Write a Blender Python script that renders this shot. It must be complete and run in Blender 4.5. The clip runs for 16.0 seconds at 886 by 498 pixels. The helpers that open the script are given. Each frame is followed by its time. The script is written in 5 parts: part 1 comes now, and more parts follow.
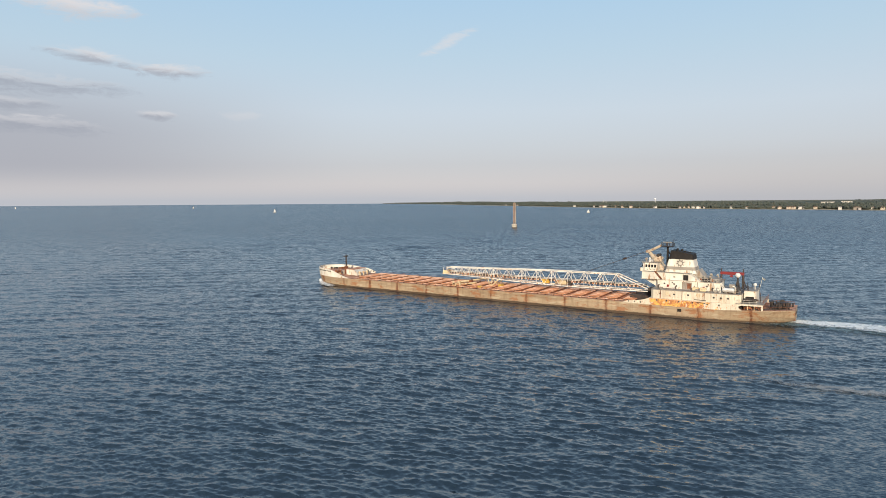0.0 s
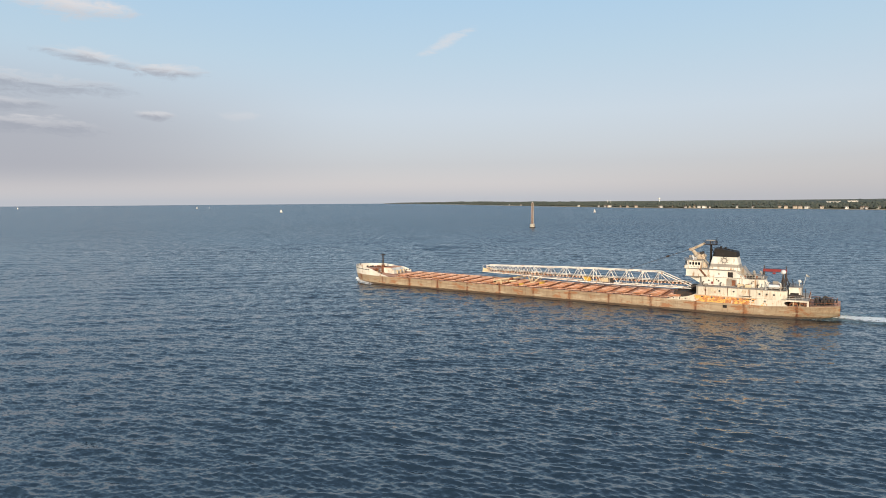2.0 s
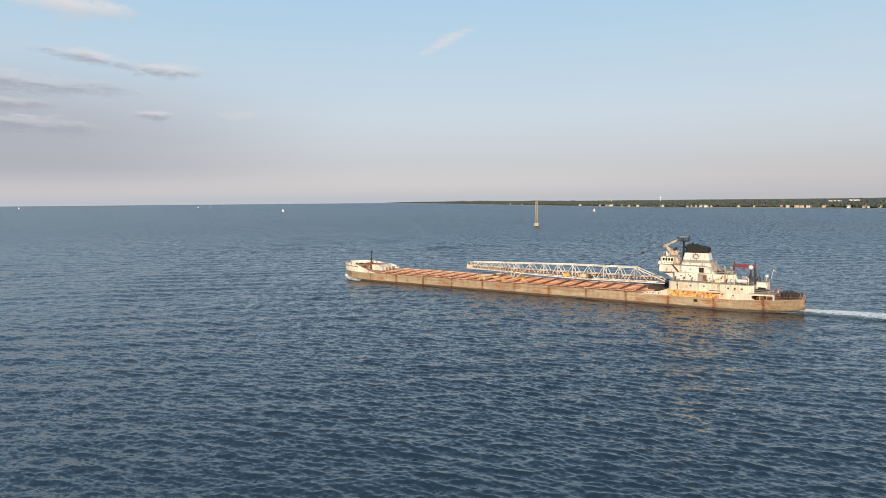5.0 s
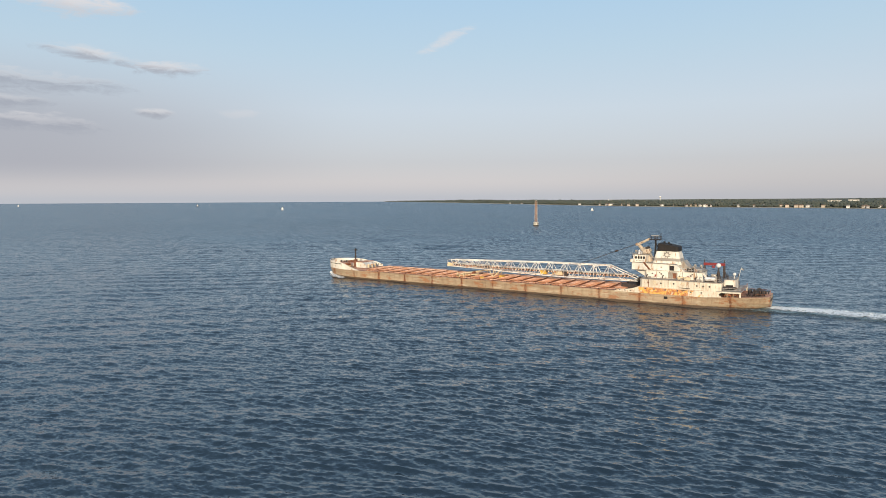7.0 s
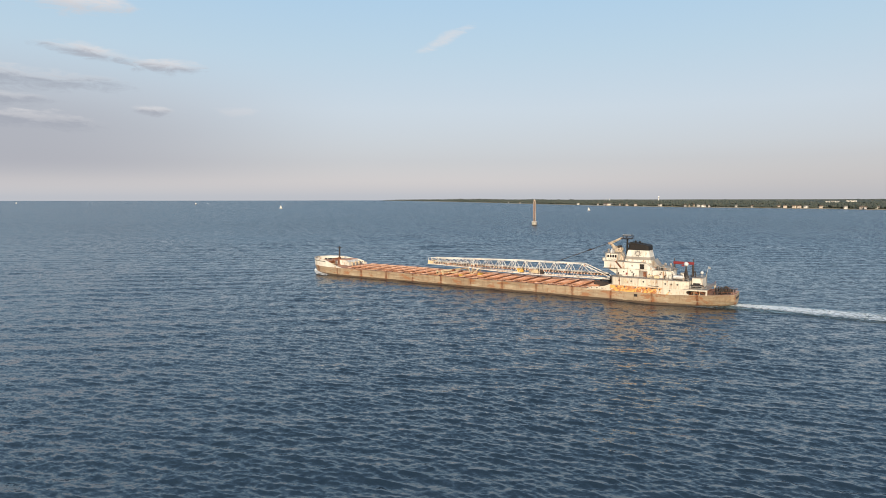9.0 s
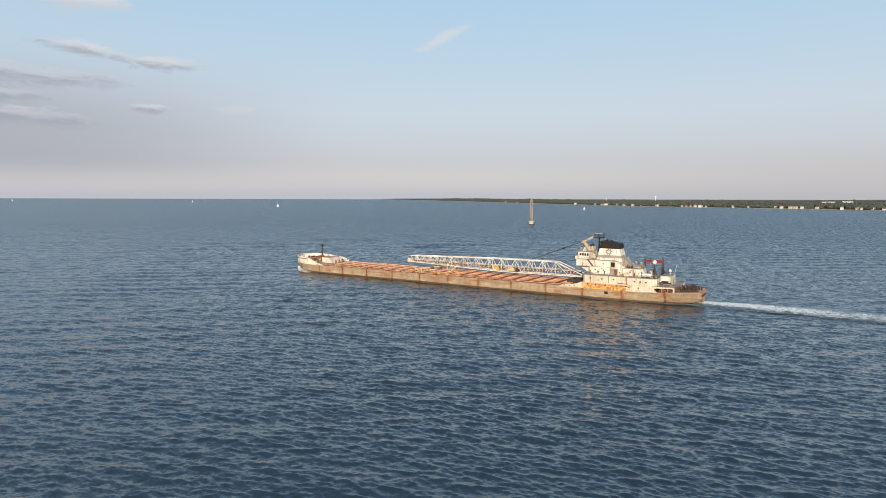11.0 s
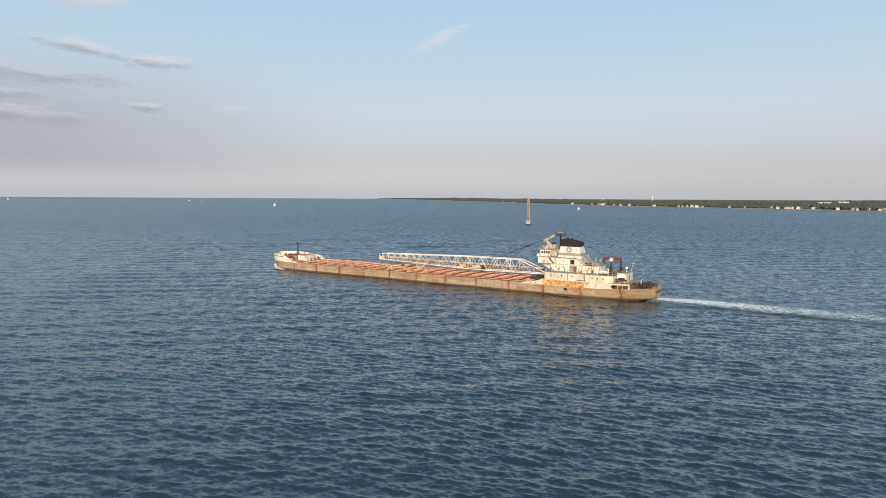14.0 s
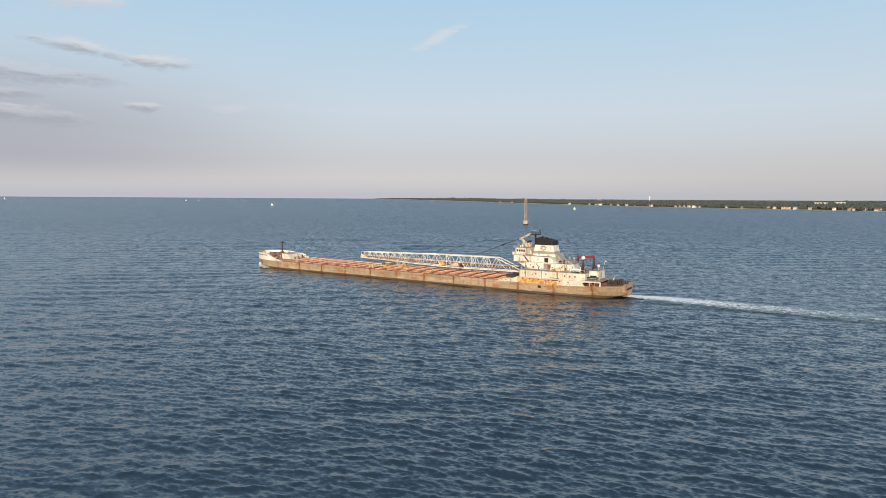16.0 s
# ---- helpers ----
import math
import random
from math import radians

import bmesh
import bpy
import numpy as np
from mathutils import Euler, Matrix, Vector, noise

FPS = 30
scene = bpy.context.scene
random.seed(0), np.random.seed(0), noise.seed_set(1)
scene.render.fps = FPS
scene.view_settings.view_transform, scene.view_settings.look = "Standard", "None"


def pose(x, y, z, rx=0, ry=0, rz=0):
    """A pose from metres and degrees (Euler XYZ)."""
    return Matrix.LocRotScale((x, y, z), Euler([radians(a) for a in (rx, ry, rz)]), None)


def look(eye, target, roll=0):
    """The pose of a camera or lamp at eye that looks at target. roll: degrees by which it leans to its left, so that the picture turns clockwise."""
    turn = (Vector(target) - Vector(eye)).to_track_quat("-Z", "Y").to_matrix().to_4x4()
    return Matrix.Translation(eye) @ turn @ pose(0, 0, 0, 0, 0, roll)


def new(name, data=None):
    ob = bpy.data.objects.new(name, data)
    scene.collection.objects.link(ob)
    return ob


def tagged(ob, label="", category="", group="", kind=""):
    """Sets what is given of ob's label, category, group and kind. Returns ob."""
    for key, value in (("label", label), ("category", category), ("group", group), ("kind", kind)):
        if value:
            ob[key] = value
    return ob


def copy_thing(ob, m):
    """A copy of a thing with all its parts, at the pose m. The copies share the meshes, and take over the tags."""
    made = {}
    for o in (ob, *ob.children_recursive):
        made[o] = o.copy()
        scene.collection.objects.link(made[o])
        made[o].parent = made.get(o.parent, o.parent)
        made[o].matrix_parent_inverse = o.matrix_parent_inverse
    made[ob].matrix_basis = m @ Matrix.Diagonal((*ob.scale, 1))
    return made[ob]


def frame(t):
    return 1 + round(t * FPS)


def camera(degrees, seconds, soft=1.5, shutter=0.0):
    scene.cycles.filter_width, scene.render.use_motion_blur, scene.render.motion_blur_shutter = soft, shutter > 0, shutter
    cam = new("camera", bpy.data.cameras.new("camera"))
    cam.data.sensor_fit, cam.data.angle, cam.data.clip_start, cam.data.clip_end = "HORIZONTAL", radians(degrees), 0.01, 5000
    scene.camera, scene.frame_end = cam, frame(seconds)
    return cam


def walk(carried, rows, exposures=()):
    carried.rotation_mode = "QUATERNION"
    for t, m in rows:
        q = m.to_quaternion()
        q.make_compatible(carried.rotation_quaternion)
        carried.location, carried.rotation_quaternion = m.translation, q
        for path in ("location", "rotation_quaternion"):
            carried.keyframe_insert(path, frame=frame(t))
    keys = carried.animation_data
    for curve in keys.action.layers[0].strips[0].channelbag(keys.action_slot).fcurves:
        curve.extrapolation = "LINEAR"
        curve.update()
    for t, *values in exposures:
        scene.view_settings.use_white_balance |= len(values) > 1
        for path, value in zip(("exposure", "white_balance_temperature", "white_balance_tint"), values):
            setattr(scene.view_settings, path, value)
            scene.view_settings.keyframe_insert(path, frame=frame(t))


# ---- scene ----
# The camera: a drone that slows down and then hovers over the water.
cam = camera(70.96, 16.0, soft=0.8)


def aim(x, y, z, yaw, pitch, roll):
    m = Matrix.Rotation(radians(yaw), 4, "Z") @ Matrix.Rotation(radians(90 + pitch), 4, "X") @ Matrix.Rotation(radians(roll), 4, "Z")
    return Matrix.Translation((x, y, z)) @ m


PATH = [
    (0, 203.82, -211.43, 37.94, 32.914, -4.654, -0.401),
    (0.5, 197.75, -215.43, 37.95, 32.881, -4.664, -0.446),
    (1, 191.76, -219.41, 37.97, 32.828, -4.664, -0.43),
    (1.5, 186.71, -222.71, 37.93, 32.783, -4.659, -0.45),
    (2, 182.9, -224.96, 37.87, 32.747, -4.658, -0.456),
    (2.5, 180.46, -226.71, 37.85, 32.754, -4.655, -0.488),
    (3, 179.18, -227.88, 37.79, 32.756, -4.674, -0.52),
    (3.5, 178.67, -228.26, 37.74, 32.755, -4.695, -0.515),
    (4, 178.47, -228.3, 37.62, 32.746, -4.689, -0.537),
    (6.5, 178.55, -228.2, 37.46, 32.713, -4.785, -0.402),
    (7, 178.59, -228.14, 37.49, 32.696, -4.821, -0.333),
    (7.5, 178.67, -228.26, 37.49, 32.673, -4.85, -0.273),
    (8, 178.77, -228.47, 37.47, 32.635, -4.869, -0.205),
    (8.5, 178.87, -228.61, 37.5, 32.586, -4.884, -0.134),
    (9, 178.96, -228.7, 37.56, 32.544, -4.906, -0.074),
    (11.5, 179.05, -228.47, 37.48, 32.234, -4.99, 0.193),
    (12, 178.98, -228.36, 37.48, 32.207, -4.993, 0.203),
    (12.5, 179.12, -228.37, 37.47, 32.171, -4.995, 0.218),
    (13, 179.2, -228.31, 37.46, 32.12, -4.999, 0.254),
    (13.5, 179.15, -228.15, 37.45, 32.063, -5.009, 0.284),
    (14, 179.15, -228.06, 37.46, 32.006, -5.023, 0.296),
    (14.5, 179.18, -228.06, 37.46, 31.954, -5.029, 0.301),
    (15, 179.23, -228.07, 37.42, 31.908, -5.027, 0.326),
    (15.5, 179.32, -228.12, 37.34, 31.85, -5.025, 0.356),
    (16, 179.39, -228.25, 37.26, 31.779, -5.016, 0.348),
]
walk(cam, [(row[0], aim(*row[1:])) for row in PATH])

# Low warm sun behind the camera and a hazy evening sky with a few thin clouds.
SUN_AZ, SUN_EL = -66, 17   # direction in which the sun stands, degrees from +x, and its height
sun = new("sun", bpy.data.lights.new("sun", "SUN"))
sun.data.energy, sun.data.angle, sun.data.color = 4.4, radians(0.6), (1.0, 0.85, 0.655)
sx, sy = math.cos(radians(SUN_AZ)), math.sin(radians(SUN_AZ))
sun.matrix_basis = look((sx * 500, sy * 500, 500 * math.tan(radians(SUN_EL))), (0, 0, 0))


class Nodes:
    """Short writing for node trees."""

    def __init__(self, tree):
        self.tree = tree
        tree.nodes.clear()

    def add(self, kind, inputs=None, **props):
        n = self.tree.nodes.new(kind)
        if "operation" in props:
            n.operation = props["operation"]
        if "use_clamp" in props:
            n.use_clamp = props["use_clamp"]
        if "data_type" in props:
            n.data_type, n.blend_type = props["data_type"], props["blend_type"]
        if "interpolation_type" in props:
            n.interpolation_type = props["interpolation_type"]
        if "attribute_name" in props:
            n.attribute_name = props["attribute_name"]
        for k, v in (inputs or {}).items():
            if isinstance(v, bpy.types.NodeSocket):
                self.tree.links.new(v, n.inputs[k])
            else:
                n.inputs[k].default_value = v
        return n

    def math(self, op, a, b=0.0, c=0.0, clamp=False):
        return self.add("ShaderNodeMath", {0: a, 1: b, 2: c}, operation=op, use_clamp=clamp).outputs[0]

    def mix(self, fac, a, b, blend="MIX"):
        return self.add("ShaderNodeMix", {0: fac, 6: a, 7: b}, data_type="RGBA", blend_type=blend).outputs[2]

    def ramp(self, fac, *stops):
        n = self.add("ShaderNodeValToRGB", {0: fac})
        e = n.color_ramp.elements
        while len(e) < len(stops):
            e.new(0.5)
        for el, (pos, col) in zip(e, stops):
            el.position = pos
            el.color = (*col, 1) if isinstance(col, tuple) else (col, col, col, 1)
        return n.outputs[0]

    def smooth(self, v, lo, hi):
        return self.add("ShaderNodeMapRange", {0: v, 1: lo, 2: hi, 3: 0.0, 4: 1.0}, interpolation_type="SMOOTHSTEP").outputs[0]

    def noise(self, vec, scale, detail=4.0, rough=0.55, distortion=0.0):
        return self.add("ShaderNodeTexNoise", {"Vector": vec, "Scale": scale, "Detail": detail, "Roughness": rough, "Distortion": distortion}).outputs[0]

    def stretch(self, vec, sx, sy, sz):
        return self.add("ShaderNodeMapping", {"Vector": vec, "Scale": (sx, sy, sz)}).outputs[0]


def build_world():
    world = bpy.data.worlds.new("evening_sky")
    scene.world = world
    world.use_nodes = True
    n = Nodes(world.node_tree)
    way = n.add("ShaderNodeTexCoord").outputs["Generated"]
    sep = n.add("ShaderNodeSeparateXYZ", {0: way})
    x, y, z = sep.outputs
    el = n.math("MULTIPLY", n.math("ARCSINE", z), 57.2958)
    az = n.math("MULTIPLY", n.math("ARCTAN2", n.math("MULTIPLY", x, -1.0), y), 57.2958)
    nishita = n.add("ShaderNodeTexSky")
    nishita.sky_type, nishita.sun_disc, nishita.dust_density = "NISHITA", False, 2.0
    nishita.sun_elevation, nishita.sun_rotation = radians(SUN_EL), radians(90 - SUN_AZ)
    # haze: greyish pink low down, pale blue above
    haze = n.ramp(n.math("DIVIDE", el, 90.0),
                  (0.0, (0.50, 0.515, 0.565)), (0.006, (0.555, 0.545, 0.575)), (0.014, (0.59, 0.565, 0.585)), (0.034, (0.515, 0.52, 0.566)), (0.085, (0.53, 0.59, 0.663)),
                  (0.14, (0.455, 0.585, 0.69)), (0.22, (0.36, 0.555, 0.74)), (0.33, (0.275, 0.44, 0.65)), (0.5, (0.20, 0.325, 0.50)), (1.0, (0.12, 0.21, 0.37)))
    # a duller bank of haze over the far shore
    dull = n.math("MULTIPLY", n.math("SUBTRACT", 1.0, n.smooth(az, -2.0, 30.0)), n.math("SUBTRACT", 1.0, n.smooth(el, 1.0, 4.8)))
    haze = n.mix(n.math("MULTIPLY", dull, 0.6), haze, (0.475, 0.464, 0.485, 1))
    base = n.mix(0.02, haze, nishita.outputs[0])
    # duller, greyer haze to the north-west
    grey = n.math("MULTIPLY", n.smooth(az, 38.0, 68.0), n.math("SUBTRACT", 1.0, n.smooth(el, 5.0, 12.5)))
    grey = n.math("MULTIPLY", grey, n.smooth(el, 0.0, 3.0))
    base = n.mix(n.math("MULTIPLY", grey, 0.75), base, (0.39, 0.40, 0.455, 1))
    # clouds: frayed flat wisps, some with a lit top and a grey belly
    flat = n.add("ShaderNodeCombineXYZ", {0: n.math("MULTIPLY", az, 0.34), 1: n.math("MULTIPLY", el, 1.15), 2: 3.0}).outputs[0]
    fray = n.math("SUBTRACT", n.noise(flat, 1.5, 8.0, 0.66, 0.5), 0.5)
    wave = n.math("SUBTRACT", n.noise(flat, 0.5, 3.0), 0.5)
    for a0, e0, wa, we, tilt, dens, belly in CLOUDS:
        da = n.math("SUBTRACT", az, a0)
        de = n.math("SUBTRACT", n.math("SUBTRACT", el, e0), n.math("MULTIPLY", da, tilt))
        de = n.math("ADD", de, n.math("MULTIPLY", wave, we * 1.6))
        q = n.math("ADD", n.math("POWER", n.math("ABSOLUTE", n.math("DIVIDE", da, wa)), 2.0),
                   n.math("POWER", n.math("ABSOLUTE", n.math("DIVIDE", de, we)), 2.0))
        q = n.math("ADD", q, n.math("MULTIPLY", fray, 4.4))
        cover = n.math("MULTIPLY", n.math("SUBTRACT", 1.0, n.smooth(q, -0.5, 1.7)), dens)
        lit = n.smooth(n.math("ADD", n.math("DIVIDE", de, we), n.math("MULTIPLY", fray, 1.6)), -0.7 + 3.5 * max(0.0, belly - 0.8), 0.35 + 3.5 * max(0.0, belly - 0.8))
        tone = n.mix(n.math("MULTIPLY", n.math("SUBTRACT", 1.0, lit), belly), (0.73, 0.715, 0.73, 1), (0.35, 0.375, 0.44, 1))
        base = n.mix(cover, base, tone)
    # low glow on the sun's side, behind the camera
    back = n.math("ADD", n.math("MULTIPLY", x, sx), n.math("MULTIPLY", y, sy))
    glow = n.math("MULTIPLY", n.smooth(back, 0.2, 1.0), n.math("SUBTRACT", 1.0, n.smooth(el, 5.0, 45.0)))
    base = n.mix(glow, base, (1.1, 0.8, 0.52, 1))
    bg = n.add("ShaderNodeBackground", {0: base, 1: 1.0})
    n.add("ShaderNodeOutputWorld", {0: bg.outputs[0]})


# azimuth (degrees left of +y), height, half width, half height, slope, density, grey belly
CLOUDS = [
    (62.4, 14.7, 3.8, 0.85, -0.03, 1.0, 0.3),
    (61.2, 11.1, 3.6, 0.52, 0.12, 0.85, 0.88),
    (56.0, 10.5, 2.7, 0.58, 0.0, 0.95, 0.88),
    (66.5, 8.8, 7.0, 0.8, 0.03, 0.7, 1.0),
    (67.5, 7.3, 3.2, 0.45, 0.02, 0.7, 1.0),
    (66.2, 5.75, 4.6, 0.75, 0.03, 0.75, 0.95),
    (57.4, 7.0, 1.5, 0.36, 0.06, 0.85, 0.9),
    (50.6, 7.2, 1.6, 0.35, 0.0, 0.3, 0.1),
    (32.3, 13.8, 2.2, 0.5, -0.45, 0.65, 0.0),
]
build_world()
scene.view_settings.exposure = 0.0


WIND = radians(-76)                         # the way the waves run
# wind chop: fineness, octaves, slope with the wind and across it, layer, stretch along the crests
CHOP = [(2.7, 3.0, 1.05, 0.55, 0.0, 0.42), (0.75, 1.5, 0.46, 0.30, 7.0, 0.6), (0.15, 2.0, 0.36, 0.30, 19.0, 1.7)]


# Materials -----------------------------------------------------------------
def material(name, rough=0.6, metal=0.0):
    m = bpy.data.materials.new(name)
    m.use_nodes = True
    n = Nodes(m.node_tree)
    b = n.add("ShaderNodeBsdfPrincipled", {"Roughness": rough, "Metallic": metal})
    n.add("ShaderNodeOutputMaterial", {0: b.outputs[0]})
    co = n.add("ShaderNodeTexCoord").outputs["Object"]
    return m, n, b, co


def painted(name, col, worn, rough=0.6, amount=0.5, size=0.6, streak=True, bump=0.02):
    """Paint with broad fading, fine grain and worn or rusty patches that run downwards."""
    m, n, b, co = material(name, rough)
    broad = n.noise(co, 0.18, 5.0, 0.6)
    fine = n.noise(co, 3.5, 4.0, 0.6)
    runs = n.noise(n.stretch(co, 1.0, 1.0, 0.22) if streak else co, size, 6.0, 0.65, 0.4)
    dark = tuple(c * 0.72 for c in col) + (1,)
    light = tuple(min(1, c * 1.1) for c in col) + (1,)
    c = n.mix(n.smooth(broad, 0.3, 0.7), dark, light)
    c = n.mix(n.math("MULTIPLY", n.smooth(fine, 0.45, 0.8), 0.25), c, dark)
    c = n.mix(n.math("MULTIPLY", n.smooth(runs, 0.66 - 0.28 * amount, 0.74 - 0.26 * amount), 0.9), c, (*worn, 1))
    n.tree.links.new(c, b.inputs["Base Color"])
    n.tree.links.new(n.add("ShaderNodeBump", {"Height": n.math("ADD", runs, n.math("MULTIPLY", fine, 0.4)), "Distance": bump, "Strength": 0.6}).outputs[0], b.inputs["Normal"])
    return m


def hull_paint():
    """Faded tan hull paint: rust runs at the frames, scrapes, and plate seams."""
    m, n, b, co = material("hull_paint", 0.62)
    sep = n.add("ShaderNodeSeparateXYZ", {0: co})
    x, y, z = sep.outputs
    broad = n.noise(n.stretch(co, 0.06, 0.06, 0.5), 1.0, 6.0, 0.65)
    streak = n.noise(n.stretch(co, 1.1, 1.1, 0.12), 1.0, 6.0, 0.7)
    c = n.mix(n.smooth(broad, 0.3, 0.7), (0.29, 0.215, 0.14, 1), (0.43, 0.335, 0.225, 1))
    c = n.mix(n.math("MULTIPLY", n.smooth(streak, 0.48, 0.66), 0.5), c, (0.18, 0.105, 0.055, 1))
    # rust bands at every fourth frame
    off = n.math("ABSOLUTE", n.math("SUBTRACT", n.math("FRACT", n.math("DIVIDE", n.math("SUBTRACT", x, 36.8 - 7.23), 14.457)), 0.5))
    off = n.math("ADD", off, n.math("MULTIPLY", n.math("SUBTRACT", streak, 0.5), 0.16))
    halo = n.math("MULTIPLY", n.math("SUBTRACT", 1.0, n.smooth(off, 0.02, 0.12)), n.smooth(n.noise(n.stretch(co, 0.6, 0.6, 0.9), 1.0, 8.0, 0.72), 0.47, 0.56))
    c = n.mix(n.math("MULTIPLY", halo, 0.6), c, (0.36, 0.15, 0.055, 1))
    band = n.math("SUBTRACT", 1.0, n.smooth(off, 0.006, 0.045))
    gap = n.smooth(n.noise(n.stretch(co, 1.0, 1.0, 0.5), 0.55, 5.0, 0.65), 0.34, 0.46)
    c = n.mix(n.math("MULTIPLY", n.math("MULTIPLY", band, gap), 0.92), c, (0.14, 0.046, 0.018, 1))
    patch = n.smooth(n.noise(n.stretch(co, 0.22, 0.22, 0.5), 1.0, 10.0, 0.74), 0.52, 0.60)
    c = n.mix(n.math("MULTIPLY", patch, 0.75), c, (0.30, 0.115, 0.04, 1))
    pale = n.smooth(n.noise(n.stretch(co, 0.25, 0.25, 1.3), 0.8, 4.0), 0.54, 0.66)
    c = n.mix(n.math("MULTIPLY", pale, 0.5), c, (0.52, 0.45, 0.33, 1))
    # old waterline staining with an uneven edge, deepened into a dark contact line
    wet = n.math("SUBTRACT", 1.0, n.smooth(n.math("ADD", z, n.math("MULTIPLY", n.math("SUBTRACT", streak, 0.5), 1.0)), 0.55, 0.95))
    c = n.mix(n.math("MULTIPLY", wet, 0.9), c, (0.055, 0.034, 0.02, 1))
    n.tree.links.new(c, b.inputs["Base Color"])
    seam = n.math("SUBTRACT", 1.0, n.smooth(n.math("ABSOLUTE", n.math("SUBTRACT", n.math("FRACT", n.math("DIVIDE", z, 1.9)), 0.5)), 0.0, 0.02))
    h = n.math("ADD", n.math("MULTIPLY", seam, 0.4), n.math("ADD", n.noise(co, 0.35, 3.0), n.math("MULTIPLY", streak, 0.3)))
    n.tree.links.new(n.add("ShaderNodeBump", {"Height": h, "Distance": 0.08, "Strength": 0.6}).outputs[0], b.inputs["Normal"])
    return m


def house_paint(name="house_paint", rust_from=3.0, rust_to=6.0, x0=152.0, x1=180.0, col=(0.74, 0.68, 0.56)):
    """Cream white paint, weathered, with heavy orange rust along one strake."""
    m, n, b, co = material(name, 0.55)
    x, y, z = n.add("ShaderNodeSeparateXYZ", {0: co}).outputs
    broad = n.noise(co, 0.25, 5.0, 0.6)
    streak = n.noise(n.stretch(co, 1.6, 1.6, 0.2), 1.0, 5.0, 0.65)
    fine = n.noise(co, 5.0, 3.0)
    c = n.mix(n.smooth(broad, 0.3, 0.72), tuple(v * 0.8 for v in col) + (1,), (*col, 1))
    c = n.mix(n.math("MULTIPLY", n.smooth(streak, 0.46, 0.64), 0.5), c, (0.40, 0.30, 0.19, 1))
    c = n.mix(n.math("MULTIPLY", n.smooth(n.noise(n.stretch(co, 1.3, 1.3, 0.5), 1.0, 6.0, 0.75), 0.57, 0.65), 0.75), c, (0.36, 0.14, 0.04, 1))
    # rust strake
    belt = n.math("MULTIPLY", n.smooth(z, rust_from, rust_from + 0.5), n.math("SUBTRACT", 1.0, n.smooth(z, rust_to - 0.5, rust_to)))
    fade = n.math("MULTIPLY", n.smooth(x, x0 - 1.0, x0 + 1.5), n.math("SUBTRACT", 1.0, n.smooth(x, x0 + 9.0, x1)))
    mott = n.noise(n.stretch(co, 0.7, 0.7, 0.5), 1.0, 8.0, 0.74)
    thr = n.math("SUBTRACT", 0.64, n.math("MULTIPLY", fade, 0.26))
    spot = n.math("MULTIPLY", n.smooth(n.math("SUBTRACT", mott, thr), 0.0, 0.035), belt)
    c = n.mix(n.math("MULTIPLY", spot, 0.9), c, n.mix(n.smooth(n.noise(co, 1.3, 5.0, 0.7), 0.42, 0.58), (0.86, 0.44, 0.07, 1), (0.40, 0.12, 0.02, 1)))
    n.tree.links.new(c, b.inputs["Base Color"])
    n.tree.links.new(n.add("ShaderNodeBump", {"Height": n.math("ADD", broad, n.math("MULTIPLY", streak, 0.4)), "Distance": 0.04, "Strength": 0.5}).outputs[0], b.inputs["Normal"])
    return m


